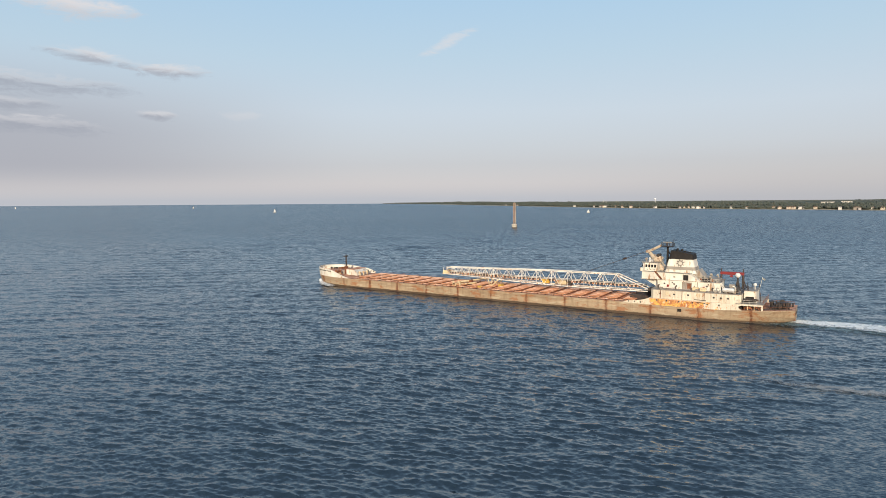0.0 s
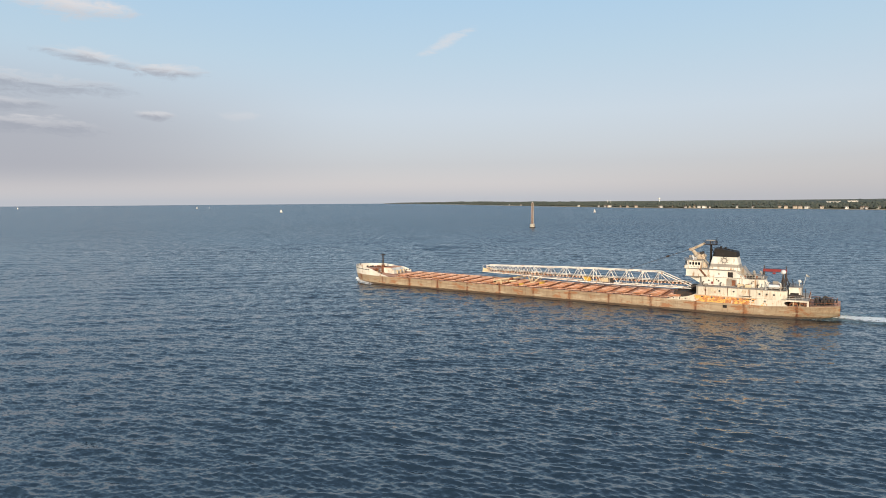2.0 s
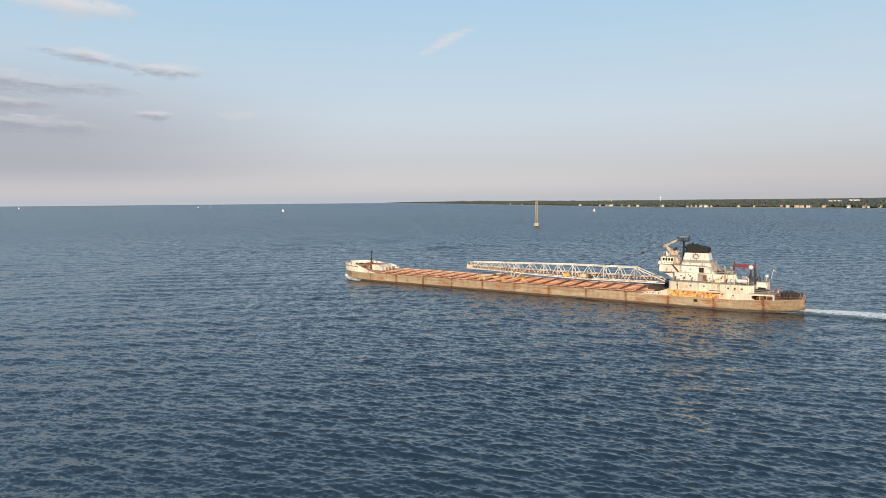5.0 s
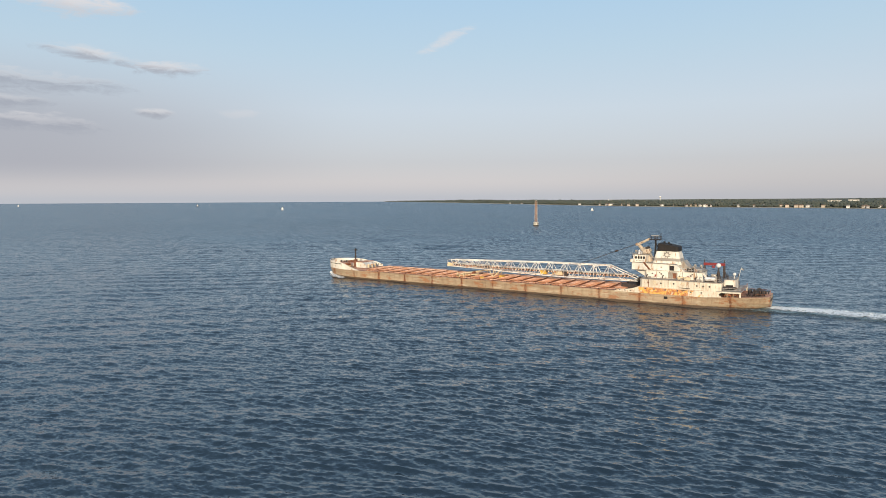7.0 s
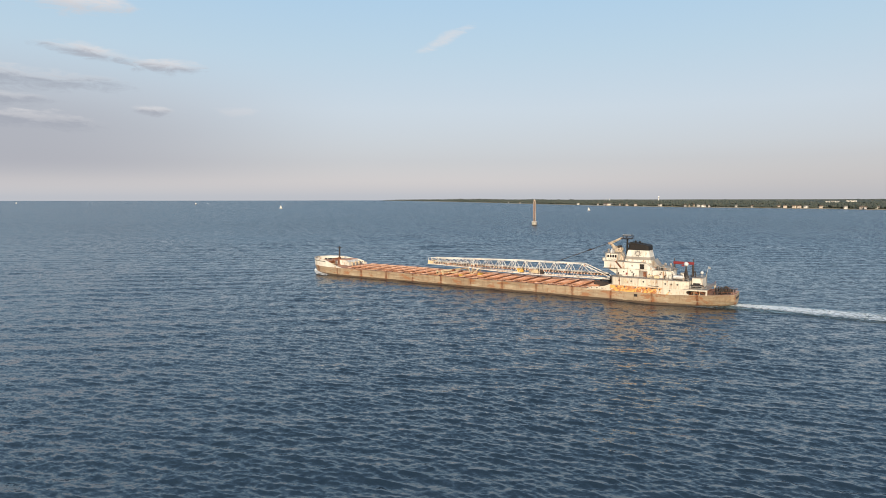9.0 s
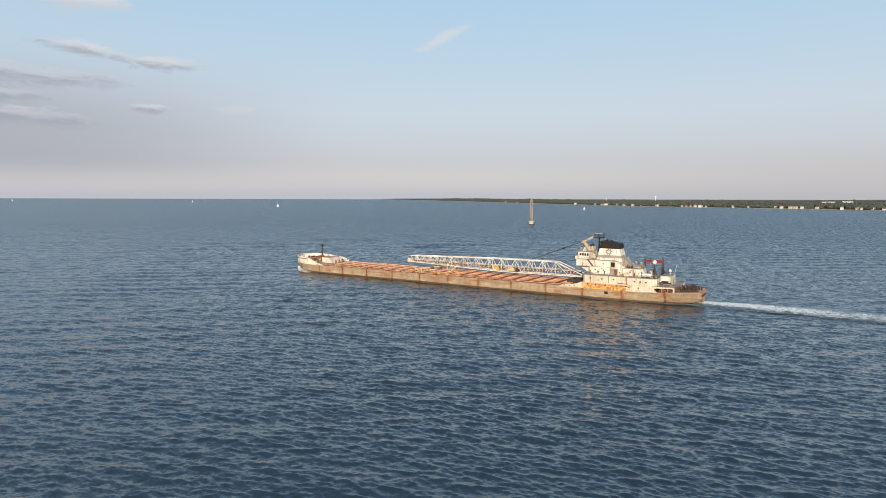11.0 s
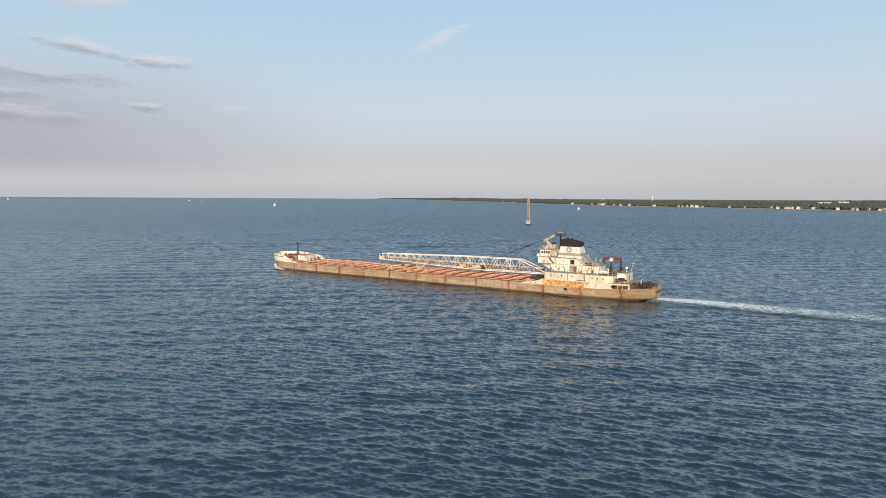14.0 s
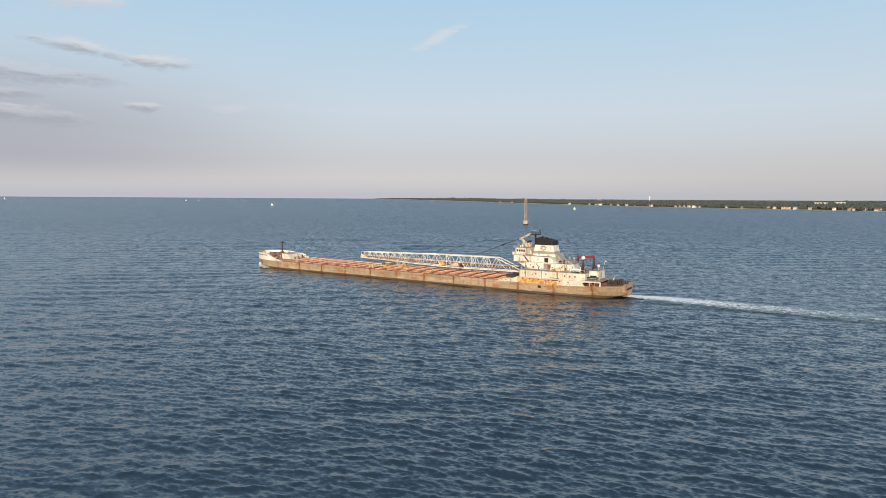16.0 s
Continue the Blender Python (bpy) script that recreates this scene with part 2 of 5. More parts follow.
def water_material():
    """Lake water: facets of wind chop over the modelled waves, running with the wind."""
    m, n, b, co = material("lake_water", 0.1)
    b.inputs["Base Color"].default_value = (0.010, 0.020, 0.029, 1)
    b.inputs["IOR"].default_value = 1.8
    along = Vector((math.cos(WIND), math.sin(WIND), 0))
    across = Vector((-along.y, along.x, 0))

    def vec(op, a, c, key="Vector"):
        return n.add("ShaderNodeVectorMath", {0: a, 1: c}, operation=op).outputs[key]

    # across the crests and along them
    u, v = vec("DOT_PRODUCT", co, along, "Value"), vec("DOT_PRODUCT", co, across, "Value")
    lane = n.smooth(n.noise(n.stretch(co, 0.004, 0.010, 1.0), 1.0, 4.0, 0.6), 0.32, 0.68)
    gust = n.math("ADD", 0.72, n.math("MULTIPLY", lane, 0.5))
    normal = n.add("ShaderNodeNewGeometry").outputs["Normal"]
    for scale, detail, wind_slope, cross_slope, z, long in CHOP:
        flat = n.add("ShaderNodeCombineXYZ", {0: u, 1: n.math("MULTIPLY", v, long), 2: z}).outputs[0]
        layer = n.add("ShaderNodeTexNoise", {"Vector": flat, "Scale": scale, "Detail": detail, "Roughness": 0.55, "Distortion": 0.1}).outputs["Color"]
        r, g, _ = n.add("ShaderNodeSeparateColor", {0: layer}).outputs
        su = n.math("MULTIPLY", n.math("MULTIPLY", n.math("SUBTRACT", r, 0.5), wind_slope), gust)
        sv = n.math("MULTIPLY", n.math("MULTIPLY", n.math("SUBTRACT", g, 0.5), cross_slope), gust)
        for s, way in ((su, along), (sv, across)):
            normal = vec("ADD", normal, n.add("ShaderNodeVectorMath", {0: way, "Scale": s}, operation="SCALE").outputs[0])
    # normals lean downwind, roughly towards the camera, more with distance, to fit its view
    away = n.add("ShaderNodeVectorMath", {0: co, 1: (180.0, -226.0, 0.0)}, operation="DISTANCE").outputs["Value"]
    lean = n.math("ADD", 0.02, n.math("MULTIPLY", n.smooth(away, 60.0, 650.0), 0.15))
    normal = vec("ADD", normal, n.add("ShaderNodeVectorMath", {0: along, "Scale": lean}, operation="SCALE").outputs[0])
    # facets tipped away from the camera are limited by distance to fit its view
    tilt = vec("DOT_PRODUCT", normal, along, "Value")
    least = n.math("ADD", -0.15, n.math("MULTIPLY", n.smooth(away, 40.0, 340.0), 0.17))
    lift = n.math("SUBTRACT", n.math("SMOOTH_MAX", tilt, least, 0.14), tilt)
    normal = vec("ADD", normal, n.add("ShaderNodeVectorMath", {0: along, "Scale": lift}, operation="SCALE").outputs[0])
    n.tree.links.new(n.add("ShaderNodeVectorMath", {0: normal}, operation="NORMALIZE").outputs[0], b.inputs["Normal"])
    n.tree.links.new(n.math("ADD", 0.06, n.math("MULTIPLY", n.smooth(away, 100.0, 900.0), 0.16)), b.inputs["Roughness"])
    return m


def foam_material(name, cover, soft, tint):
    m, n, b, co = material(name, 0.6)
    geo = n.add("ShaderNodeAttribute", attribute_name="foam").outputs["Fac"]
    cells = n.noise(n.stretch(co, 0.4, 1.0, 1.0), 0.55, 8.0, 0.75, 1.5)
    cells = n.math("ADD", n.math("MULTIPLY", n.math("SUBTRACT", cells, 0.5), 2.8), 0.5)
    a = n.smooth(n.math("ADD", n.math("MULTIPLY", geo, cover), cells), 1.0 - soft, 1.0 + soft)
    b.inputs["Base Color"].default_value = (*tint, 1)
    n.tree.links.new(a, b.inputs["Alpha"])
    return m


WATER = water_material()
HULL = hull_paint()
HOUSE = house_paint()
WHITE = painted("white_paint", (0.78, 0.74, 0.65), (0.36, 0.20, 0.09), 0.55, 0.38, 0.9)
CREAM = painted("cream_paint", (0.72, 0.58, 0.36), (0.36, 0.15, 0.05), 0.55, 0.5, 1.0)
BOOM = painted("boom_paint", (0.86, 0.82, 0.74), (0.42, 0.20, 0.08), 0.55, 0.45, 1.2, False)
DECK = painted("deck_paint", (0.62, 0.32, 0.20), (0.28, 0.10, 0.05), 0.75, 0.6, 0.4, False)
HATCH = painted("hatch_paint", (0.86, 0.57, 0.40), (0.52, 0.21, 0.09), 0.7, 0.7, 0.5, False)
RUST = painted("rusty_steel", (0.27, 0.10, 0.045), (0.12, 0.05, 0.03), 0.85, 0.6, 1.2, False)
BLACK = painted("black_paint", (0.012, 0.009, 0.008), (0.028, 0.018, 0.014), 0.75, 0.4, 0.8)
GREY = painted("grey_paint", (0.34, 0.31, 0.27), (0.22, 0.14, 0.08), 0.6, 0.4, 0.8)
DARK = painted("dark_steel", (0.035, 0.03, 0.028), (0.09, 0.045, 0.025), 0.7, 0.5, 1.2, False)
RED = painted("red_paint", (0.24, 0.02, 0.022), (0.14, 0.02, 0.02), 0.5, 0.4, 1.2, False)
TAN = painted("tan_paint", (0.58, 0.48, 0.36), (0.22, 0.12, 0.07), 0.6, 0.5, 1.0, False)
YELLOW = painted("yellow_paint", (0.62, 0.38, 0.06), (0.32, 0.16, 0.05), 0.55, 0.4, 1.2, False)
DOME = painted("dome_plastic", (0.82, 0.81, 0.78), (0.6, 0.57, 0.5), 0.4, 0.2, 1.0, False)
ORANGE = painted("orange_lattice_paint", (0.52, 0.33, 0.22), (0.28, 0.12, 0.06), 0.6, 0.5, 1.0, False)
CONCRETE = painted("concrete", (0.55, 0.51, 0.43), (0.30, 0.26, 0.2), 0.85, 0.5, 0.6)
SAIL = painted("sail_cloth", (0.82, 0.81, 0.79), (0.7, 0.68, 0.64), 0.8, 0.2, 0.3, False)
GLASS, gn, gb, gco = material("dark_window_glass", 0.06)
gb.inputs["Base Color"].default_value = (0.012, 0.014, 0.016, 1)
gb.inputs["IOR"].default_value = 1.5
FOAM = foam_material("churned_foam", 0.82, 0.26, (0.80, 0.84, 0.84))
SCUM = foam_material("foam_scum", 0.62, 0.4, (0.34, 0.325, 0.30))
SLICK = foam_material("old_wake_foam", 0.66, 0.55, (0.25, 0.355, 0.385))


# Mesh helpers --------------------------------------------------------------
def part(name, bm, mat, parent=None, label="", smooth=False):
    me = bpy.data.meshes.new(name)
    bmesh.ops.recalc_face_normals(bm, faces=bm.faces[:])
    for f in bm.faces:
        f.smooth = smooth
    bm.to_mesh(me)
    bm.free()
    me.materials.append(mat)
    ob = new(name, me)
    ob.parent = parent
    return tagged(ob, label)


def box(bm, x0, x1, y0, y1, z0, z1, bevel=0.0, top=None):
    """A block; top scales its upper face about the centre (x, y)."""
    vs = [bm.verts.new((x, y, z)) for z in (z0, z1) for y in (y0, y1) for x in (x0, x1)]
    if top:
        cx, cy = (x0 + x1) / 2, (y0 + y1) / 2
        for v in vs[4:]:
            v.co.x, v.co.y = cx + (v.co.x - cx) * top[0], cy + (v.co.y - cy) * top[1]
    fs = [bm.faces.new([vs[i] for i in q]) for q in ((0, 2, 3, 1), (4, 5, 7, 6), (0, 1, 5, 4), (2, 6, 7, 3), (0, 4, 6, 2), (1, 3, 7, 5))]
    if bevel:
        bmesh.ops.bevel(bm, geom=list({e for f in fs for e in f.edges}), offset=bevel, segments=1, affect="EDGES")
    return bm


def rod(bm, a, b, r, r2=None, seg=6):
    a, b = Vector(a), Vector(b)
    d = (b - a).normalized()
    u = d.orthogonal().normalized()
    w = d.cross(u)
    rings = []
    for p, q in ((a, r), (b, r if r2 is None else r2)):
        rings.append([bm.verts.new(p + (u * math.cos(t) + w * math.sin(t)) * q) for t in (2 * math.pi * (i + 0.5) / seg for i in range(seg))])
    for i in range(seg):
        bm.faces.new((rings[0][i], rings[0][(i + 1) % seg], rings[1][(i + 1) % seg], rings[1][i]))
    bm.faces.new(rings[0][::-1])
    bm.faces.new(rings[1])
    return bm


def prism(bm, outline, y0, y1):
    """An outline in x and z, pushed from y0 to y1."""
    a = [bm.verts.new((x, y0, z)) for x, z in outline]
    b = [bm.verts.new((x, y1, z)) for x, z in outline]
    k = len(a)
    for i in range(k):
        bm.faces.new((a[i], a[(i + 1) % k], b[(i + 1) % k], b[i]))
    bm.faces.new(a[::-1])
    bm.faces.new(b)
    return bm


def slab(bm, outline, z0, z1):
    """An outline in x and y, pushed from z0 to z1."""
    a = [bm.verts.new((x, y, z0)) for x, y in outline]
    b = [bm.verts.new((x, y, z1)) for x, y in outline]
    k = len(a)
    for i in range(k):
        bm.faces.new((a[i], a[(i + 1) % k], b[(i + 1) % k], b[i]))
    bm.faces.new(a[::-1])
    bm.faces.new(b)
    return bm


def ball(bm, c, r, seg=14, squash=1.0):
    made = bmesh.ops.create_uvsphere(bm, u_segments=seg, v_segments=seg // 2 + 1, radius=r)
    for v in made["verts"]:
        v.co = Vector((v.co.x, v.co.y, v.co.z * squash)) + Vector(c)
    return bm


B = bmesh.new


def grid_object(name, co, nx, ny, mat, smooth=True, foam=None):
    """A sheet from an (nx*ny, 3) array of places."""
    idx = np.arange(nx * ny).reshape(ny, nx)
    q = np.stack([idx[:-1, :-1], idx[:-1, 1:], idx[1:, 1:], idx[1:, :-1]], -1).reshape(-1, 4)
    me = bpy.data.meshes.new(name)
    me.vertices.add(nx * ny)
    me.vertices.foreach_set("co", co.astype(np.float32).ravel())
    me.loops.add(q.size)
    me.loops.foreach_set("vertex_index", q.astype(np.int32).ravel())
    me.polygons.add(len(q))
    me.polygons.foreach_set("loop_start", np.arange(0, q.size, 4, dtype=np.int32))
    me.polygons.foreach_set("use_smooth", np.full(len(q), smooth))
    me.update(calc_edges=True)
    if foam is not None:
        me.attributes.new("foam", "FLOAT", "POINT").data.foreach_set("value", foam.astype(np.float32).ravel())
    me.materials.append(mat)
    return new(name, me)


# The lake ------------------------------------------------------------------
HOME = np.array([180.0, -226.0])           # the water under the drone
rng = np.random.default_rng(4)
WAVES = []
for k in range(160):
    length = 0.9 * 5.5 ** rng.random()
    ang = WIND + rng.normal(0, 0.46 if length < 1.6 else 0.36)
    steep = (0.7 + 0.6 * rng.random()) * (0.032 if length < 1.6 else 0.027 if length < 3 else 0.015)
    if k % 14 == 0:                          # a few longer seas under the chop, from a little further round
        length, ang, steep = rng.uniform(8, 15), WIND + 0.3 + rng.normal(0, 0.2), 0.018
    WAVES.append((length, math.cos(ang), math.sin(ang), steep * length / (2 * math.pi), rng.random() * 6.283))


def swell(x, y, fade, cell):
    """Sums the waves; those too short for the sheet's cells die out."""
    dx, dy, h = np.zeros_like(x), np.zeros_like(x), np.zeros_like(x)
    for length, cx, cy, a, ph in WAVES:
        th = (2 * math.pi / length) * (x * cx + y * cy) + ph
        keep = a * np.clip(length / cell - 2.0, 0, 1)
        s = np.sin(th) * keep
        h += keep * np.cos(th)
        dx -= 0.85 * cx * s
        dy -= 0.85 * cy * s
    return x + dx * fade, y + dy * fade, h * fade


def build_lake():
    fine = np.linspace(radians(74), radians(172), 800)                 # the stretch with modelled waves
    coarse = np.linspace(radians(172), radians(434), 60)[1:]
    ang = np.concatenate([fine, coarse])
    r = np.concatenate([[0.02, 12.0], 28.0 * (1.0034 ** np.arange(0, 940)), 28.0 * 1.0034 ** 940 * (1.09 ** np.arange(1, 33))])
    rr, aa = np.meshgrid(r, ang, indexing="ij")
    x, y = (HOME[0] + rr * np.cos(aa)).astype(np.float32), (HOME[1] + rr * np.sin(aa)).astype(np.float32)
    fade = np.clip((rr - 20) / 20, 0, 1) * np.clip((680 - rr) / 220, 0, 1) * np.clip((aa - radians(74)) / 0.06, 0, 1) * np.clip((radians(172) - aa) / 0.06, 0, 1)
    x, y, h = swell(x, y, fade, (rr * 0.0034).astype(np.float32))
    co = np.stack([x, y, h], -1).reshape(-1, 3)
    ob = grid_object("water", co, len(ang), len(r), WATER)
    return tagged(ob, "wind-rippled blue-grey lake water reaching to the horizon", "lake", kind="structure")


lake = build_lake()


# The far shore -------------------------------------------------------------
SHORE = [(1440, 1480), (670, 1600), (278, 1708), (74, 1795), (-242, 1850), (-455, 1945), (-755, 2165), (-1165, 2475), (-1791, 2974), (-2450, 3420), (-2900, 3700)]
# Foliage colours are greyed and lightened: distance haze is painted into them.
LEAF, ln, lb, lco = material("hazed_foliage", 0.9)
lrand = ln.add("ShaderNodeNewGeometry").outputs["Random Per Island"]
lcol = ln.ramp(lrand, (0.0, (0.058, 0.072, 0.064)), (0.35, (0.078, 0.096, 0.078)), (0.7, (0.098, 0.114, 0.090)), (1.0, (0.12, 0.122, 0.098)))
lcol = ln.mix(ln.math("MULTIPLY", ln.noise(lco, 0.35, 4.0), 0.7), lcol, (0.035, 0.045, 0.04, 1))
ln.tree.links.new(lcol, lb.inputs["Base Color"])
LAND = painted("shore_ground", (0.13, 0.125, 0.07), (0.22, 0.18, 0.11), 0.95, 0.5, 0.05, False)
BEACH = painted("beach_sand", (0.42, 0.37, 0.28), (0.28, 0.25, 0.2), 0.95, 0.5, 0.1, False)
ROOFS = [painted("roof_brown", (0.15, 0.11, 0.085), (0.1, 0.08, 0.06), 0.9, 0.3, 0.4), painted("roof_grey", (0.24, 0.23, 0.225), (0.15, 0.14, 0.13), 0.9, 0.3, 0.4)]
WALLS = [painted("house_wall_white", (0.78, 0.75, 0.68), (0.6, 0.55, 0.47), 0.8, 0.2, 0.4), painted("house_wall_tan", (0.62, 0.53, 0.43), (0.45, 0.36, 0.28), 0.8, 0.3, 0.4),
         painted("house_wall_grey", (0.45, 0.43, 0.41), (0.33, 0.31, 0.3), 0.8, 0.3, 0.4)]


def shore_at(s):
    """Place and inland direction at s (0 to 1) along the shore, and the height of the land behind it, lowered at the
    far end to fit the camera's view.
    """
    f = s * (len(SHORE) - 1)
    i = min(int(f), len(SHORE) - 2)
    a, b = Vector(SHORE[i]), Vector(SHORE[i + 1])
    p = a.lerp(b, f - i)
    d = (b - a).normalized()
    rise = max(0.0, 1 - max(0.0, s - 0.5) / 0.5)
    return p, Vector((d.y, -d.x)), 6.5 * rise + 1.0


def build_shore():
    n, rows = 160, (-30, 0, 8, 22, 60, 160, 400, 1200, 3800)
    co, sand = [], []
    for j, inland in enumerate(rows):
        for i in range(n):
            p, d, up = shore_at(i / (n - 1))
            w = noise.noise(Vector((i * 0.35, 3.0, 0))) * 14
            h = (-2.0, 0.25, 1.2, up * 0.6, up, up + 1.5, up + 2, up + 2, up + 2)[j] + noise.noise(Vector((i * 0.6, j * 1.3, 7))) * (0.0, 0.1, 0.4, 1, 1.5, 2, 2, 2, 0)[j]
            q = p + d * (inland + w)
            co.append((q.x, q.y, h))
    co = np.array(co)
    ob = grid_object("ground", co, n, len(rows), LAND)
    tagged(ob, "low wooded far shore of bluffs and lawns", "shore", kind="structure")
    b = grid_object("beach", co[: n * 3] + np.array([0, 0, 0.12]), n, 3, BEACH)
    tagged(b, "thin pale strip of sand and rocks at the waterline", "beach", kind="structure")


def crown(verts, faces, c, r, h, rnd):
    """One tree crown: a few overlapping lumps with uneven outline."""
    for _ in range(3):
        o = Vector((rnd.uniform(-.5, .5) * r, rnd.uniform(-.5, .5) * r, rnd.uniform(0.1, 0.45) * h))
        base, rad = len(verts), r * rnd.uniform(0.5, 0.8)
        for ring, (zz, rr) in enumerate(((0.0, 0.6), (0.35, 1.0), (0.7, 0.75))):
            for k in range(6):
                t = k * 1.0472 + ring * 0.5
                q = rr * rad * rnd.uniform(0.75, 1.2)
                verts.append((c[0] + o.x + q * math.cos(t), c[1] + o.y + q * math.sin(t), c[2] + o.z + zz * h * 0.6 * rnd.uniform(0.9, 1.1)))
        verts.append((c[0] + o.x, c[1] + o.y, c[2] + o.z + h * 0.62 * rnd.uniform(0.9, 1.15)))
        for ring in range(2):
            for k in range(6):
                k2 = (k + 1) % 6
                a = base + ring * 6
                faces.append((a + k, a + k2, a + 6 + k2, a + 6 + k))
        for k in range(6):
            faces.append((base + 12 + k, base + 12 + (k + 1) % 6, base + 18))


def build_woods():
    rnd = random.Random(11)
    verts, faces = [], []
    for i in range(7600):
        s = rnd.random() ** 0.9
        p, d, up = shore_at(s)
        far = s > 0.86
        depth = 11 + 520 * rnd.random() ** 1.8
        if rnd.random() < 0.35 and noise.noise(Vector((s * 60, 0, 0))) > 0.1 and depth < 45:
            continue
        q = p + d * depth
        grow = 0.85 + 0.5 * noise.noise(Vector((q.x * 0.004, q.y * 0.004, 1)))
        # trees at the far end are shrunk to fit the camera's view too
        h = rnd.uniform(7.5, 13.5) * grow * (0.55 if far else 1.0)
        crown(verts, faces, (q.x, q.y, (up * (0.4 if depth < 40 else 0.9)) + (2.5 if depth > 100 else 0) - 1.5), rnd.uniform(3.2, 6.5), h, rnd)
    for i in range(1500):                    # the woods go on inland
        s = 0.72 * rnd.random()
        p, d, up = shore_at(s)
        depth = 480 + 2600 * rnd.random() ** 1.4
        q = p + d * depth
        crown(verts, faces, (q.x, q.y, up - 4), rnd.uniform(12, 20), rnd.uniform(7, 10.5), rnd)
    me = bpy.data.meshes.new("woods")
    me.from_pydata(verts, [], faces)
    me.materials.append(LEAF)
    tagged(new("woods", me), "dense dark green deciduous trees along the shore", "woods", kind="stuff")


def house(name, w, dpt, h, roof_h, wall, roof, label, flat=False):
    ob = new(name)
    part("wall", box(B(), -w / 2, w / 2, -dpt / 2, dpt / 2, -3, h), wall, ob)
    if flat:
        part("roof", box(B(), -w / 2 - 0.4, w / 2 + 0.4, -dpt / 2 - 0.4, dpt / 2 + 0.4, h, h + 0.6), roof, ob)
    else:
        part("roof", prism(B(), [(-w / 2 - 0.6, h), (w / 2 + 0.6, h), (w / 2 - 1.5, h + roof_h), (-w / 2 + 1.5, h + roof_h)], -dpt / 2 - 0.5, dpt / 2 + 0.5), roof, ob)
    k = max(2, int(w / 3.2))
    for lev in range(max(1, int(h / 3))):
        for i in range(k):
            cx = -w / 2 + (i + 0.5) * w / k
            part("window", box(B(), cx - 0.7, cx + 0.7, -dpt / 2 - 0.08, -dpt / 2 + 0.1, 1 + lev * 3, 2.5 + lev * 3), GLASS, ob)
    return tagged(ob, label, "house", "houses on the shore")


def build_houses():
    rnd = random.Random(5)
    kinds = [house("house", 7.6, 7, 3.4, 2.0, WALLS[0], ROOFS[1], "white two-storey lakeside house under a grey roof"),
             house("house", 9, 7, 3.6, 2.4, WALLS[1], ROOFS[0], "tan brick lakeside house under a brown roof"),
             house("house", 6.5, 6, 3.0, 2.0, WALLS[2], ROOFS[0], "small grey lakeside house under a brown roof")]
    spots = [0.105, 0.13, 0.155, 0.178, 0.2, 0.222, 0.243, 0.255, 0.272, 0.286, 0.302, 0.318, 0.33, 0.352, 0.40, 0.415, 0.45, 0.468, 0.492, 0.5, 0.512, 0.522, 0.53, 0.545, 0.58, 0.62, 0.68, 0.705]
    spots += [0.16 + 0.24 * rnd.random() for _ in range(34)] + [0.505 + 0.035 * rnd.random() for _ in range(7)] + [0.41 + 0.2 * rnd.random() for _ in range(6)]
    for i, s in enumerate(spots):
        p, d, up = shore_at(s)
        q = p + d * rnd.uniform(2, 24)
        m = pose(q.x, q.y, up * 0.5, 0, 0, math.degrees(math.atan2(d.y, d.x)) - 90 + rnd.uniform(-25, 25))
        k = kinds[i % 3] if i not in (19, 20, 21) else kinds[1]
        if i < 3:
            k.matrix_basis = m
        else:
            copy_thing(k, m)
    for bx, by, bz, w, label in ((206, 1965, 13.0, 25, "white flat-roofed apartment building above the trees"), (158, 1985, 11.0, 34, "long low white building among the trees")):
        big = house("apartment_building", w, 14, 9, 1, WALLS[0], ROOFS[1], label, True)
        big.matrix_basis = pose(bx, by, bz, 0, 0, -12)
        part("foundation", box(B(), -w / 2, w / 2, -7, 7, -17, -3), WALLS[2], big)
        big["category"], big["group"] = "building", ""
    # water tower over the trees
    wt = new("water_tower")
    part("tank", ball(B(), (0, 0, 27), 4.2, 16, 0.75), DOME, wt, "white steel tank", True)
    part("stem", rod(B(), (0, 0, -4), (0, 0, 25), 1.4, 1.0, 10), DOME, wt)
    wt.matrix_basis = pose(-432, 2322, 4)
    tagged(wt, "white water tower with a round tank above the woods", "water tower")
    for px, py in ((-560, 2240), (-610, 2260), (-622, 2265)):
        ch = new("chimney_stack", None)
        part("shaft", rod(B(), (0, 0, -4), (0, 0, 21), 1.2, 0.8, 10), DOME, ch)
        part("cap", rod(B(), (0, 0, 21), (0, 0, 21.6), 1.1, 1.1, 10), GREY, ch)
        ch.matrix_basis = pose(px, py, 4)
        tagged(ch, "slim pale chimney rising over the woods", "chimney", "pale chimneys")


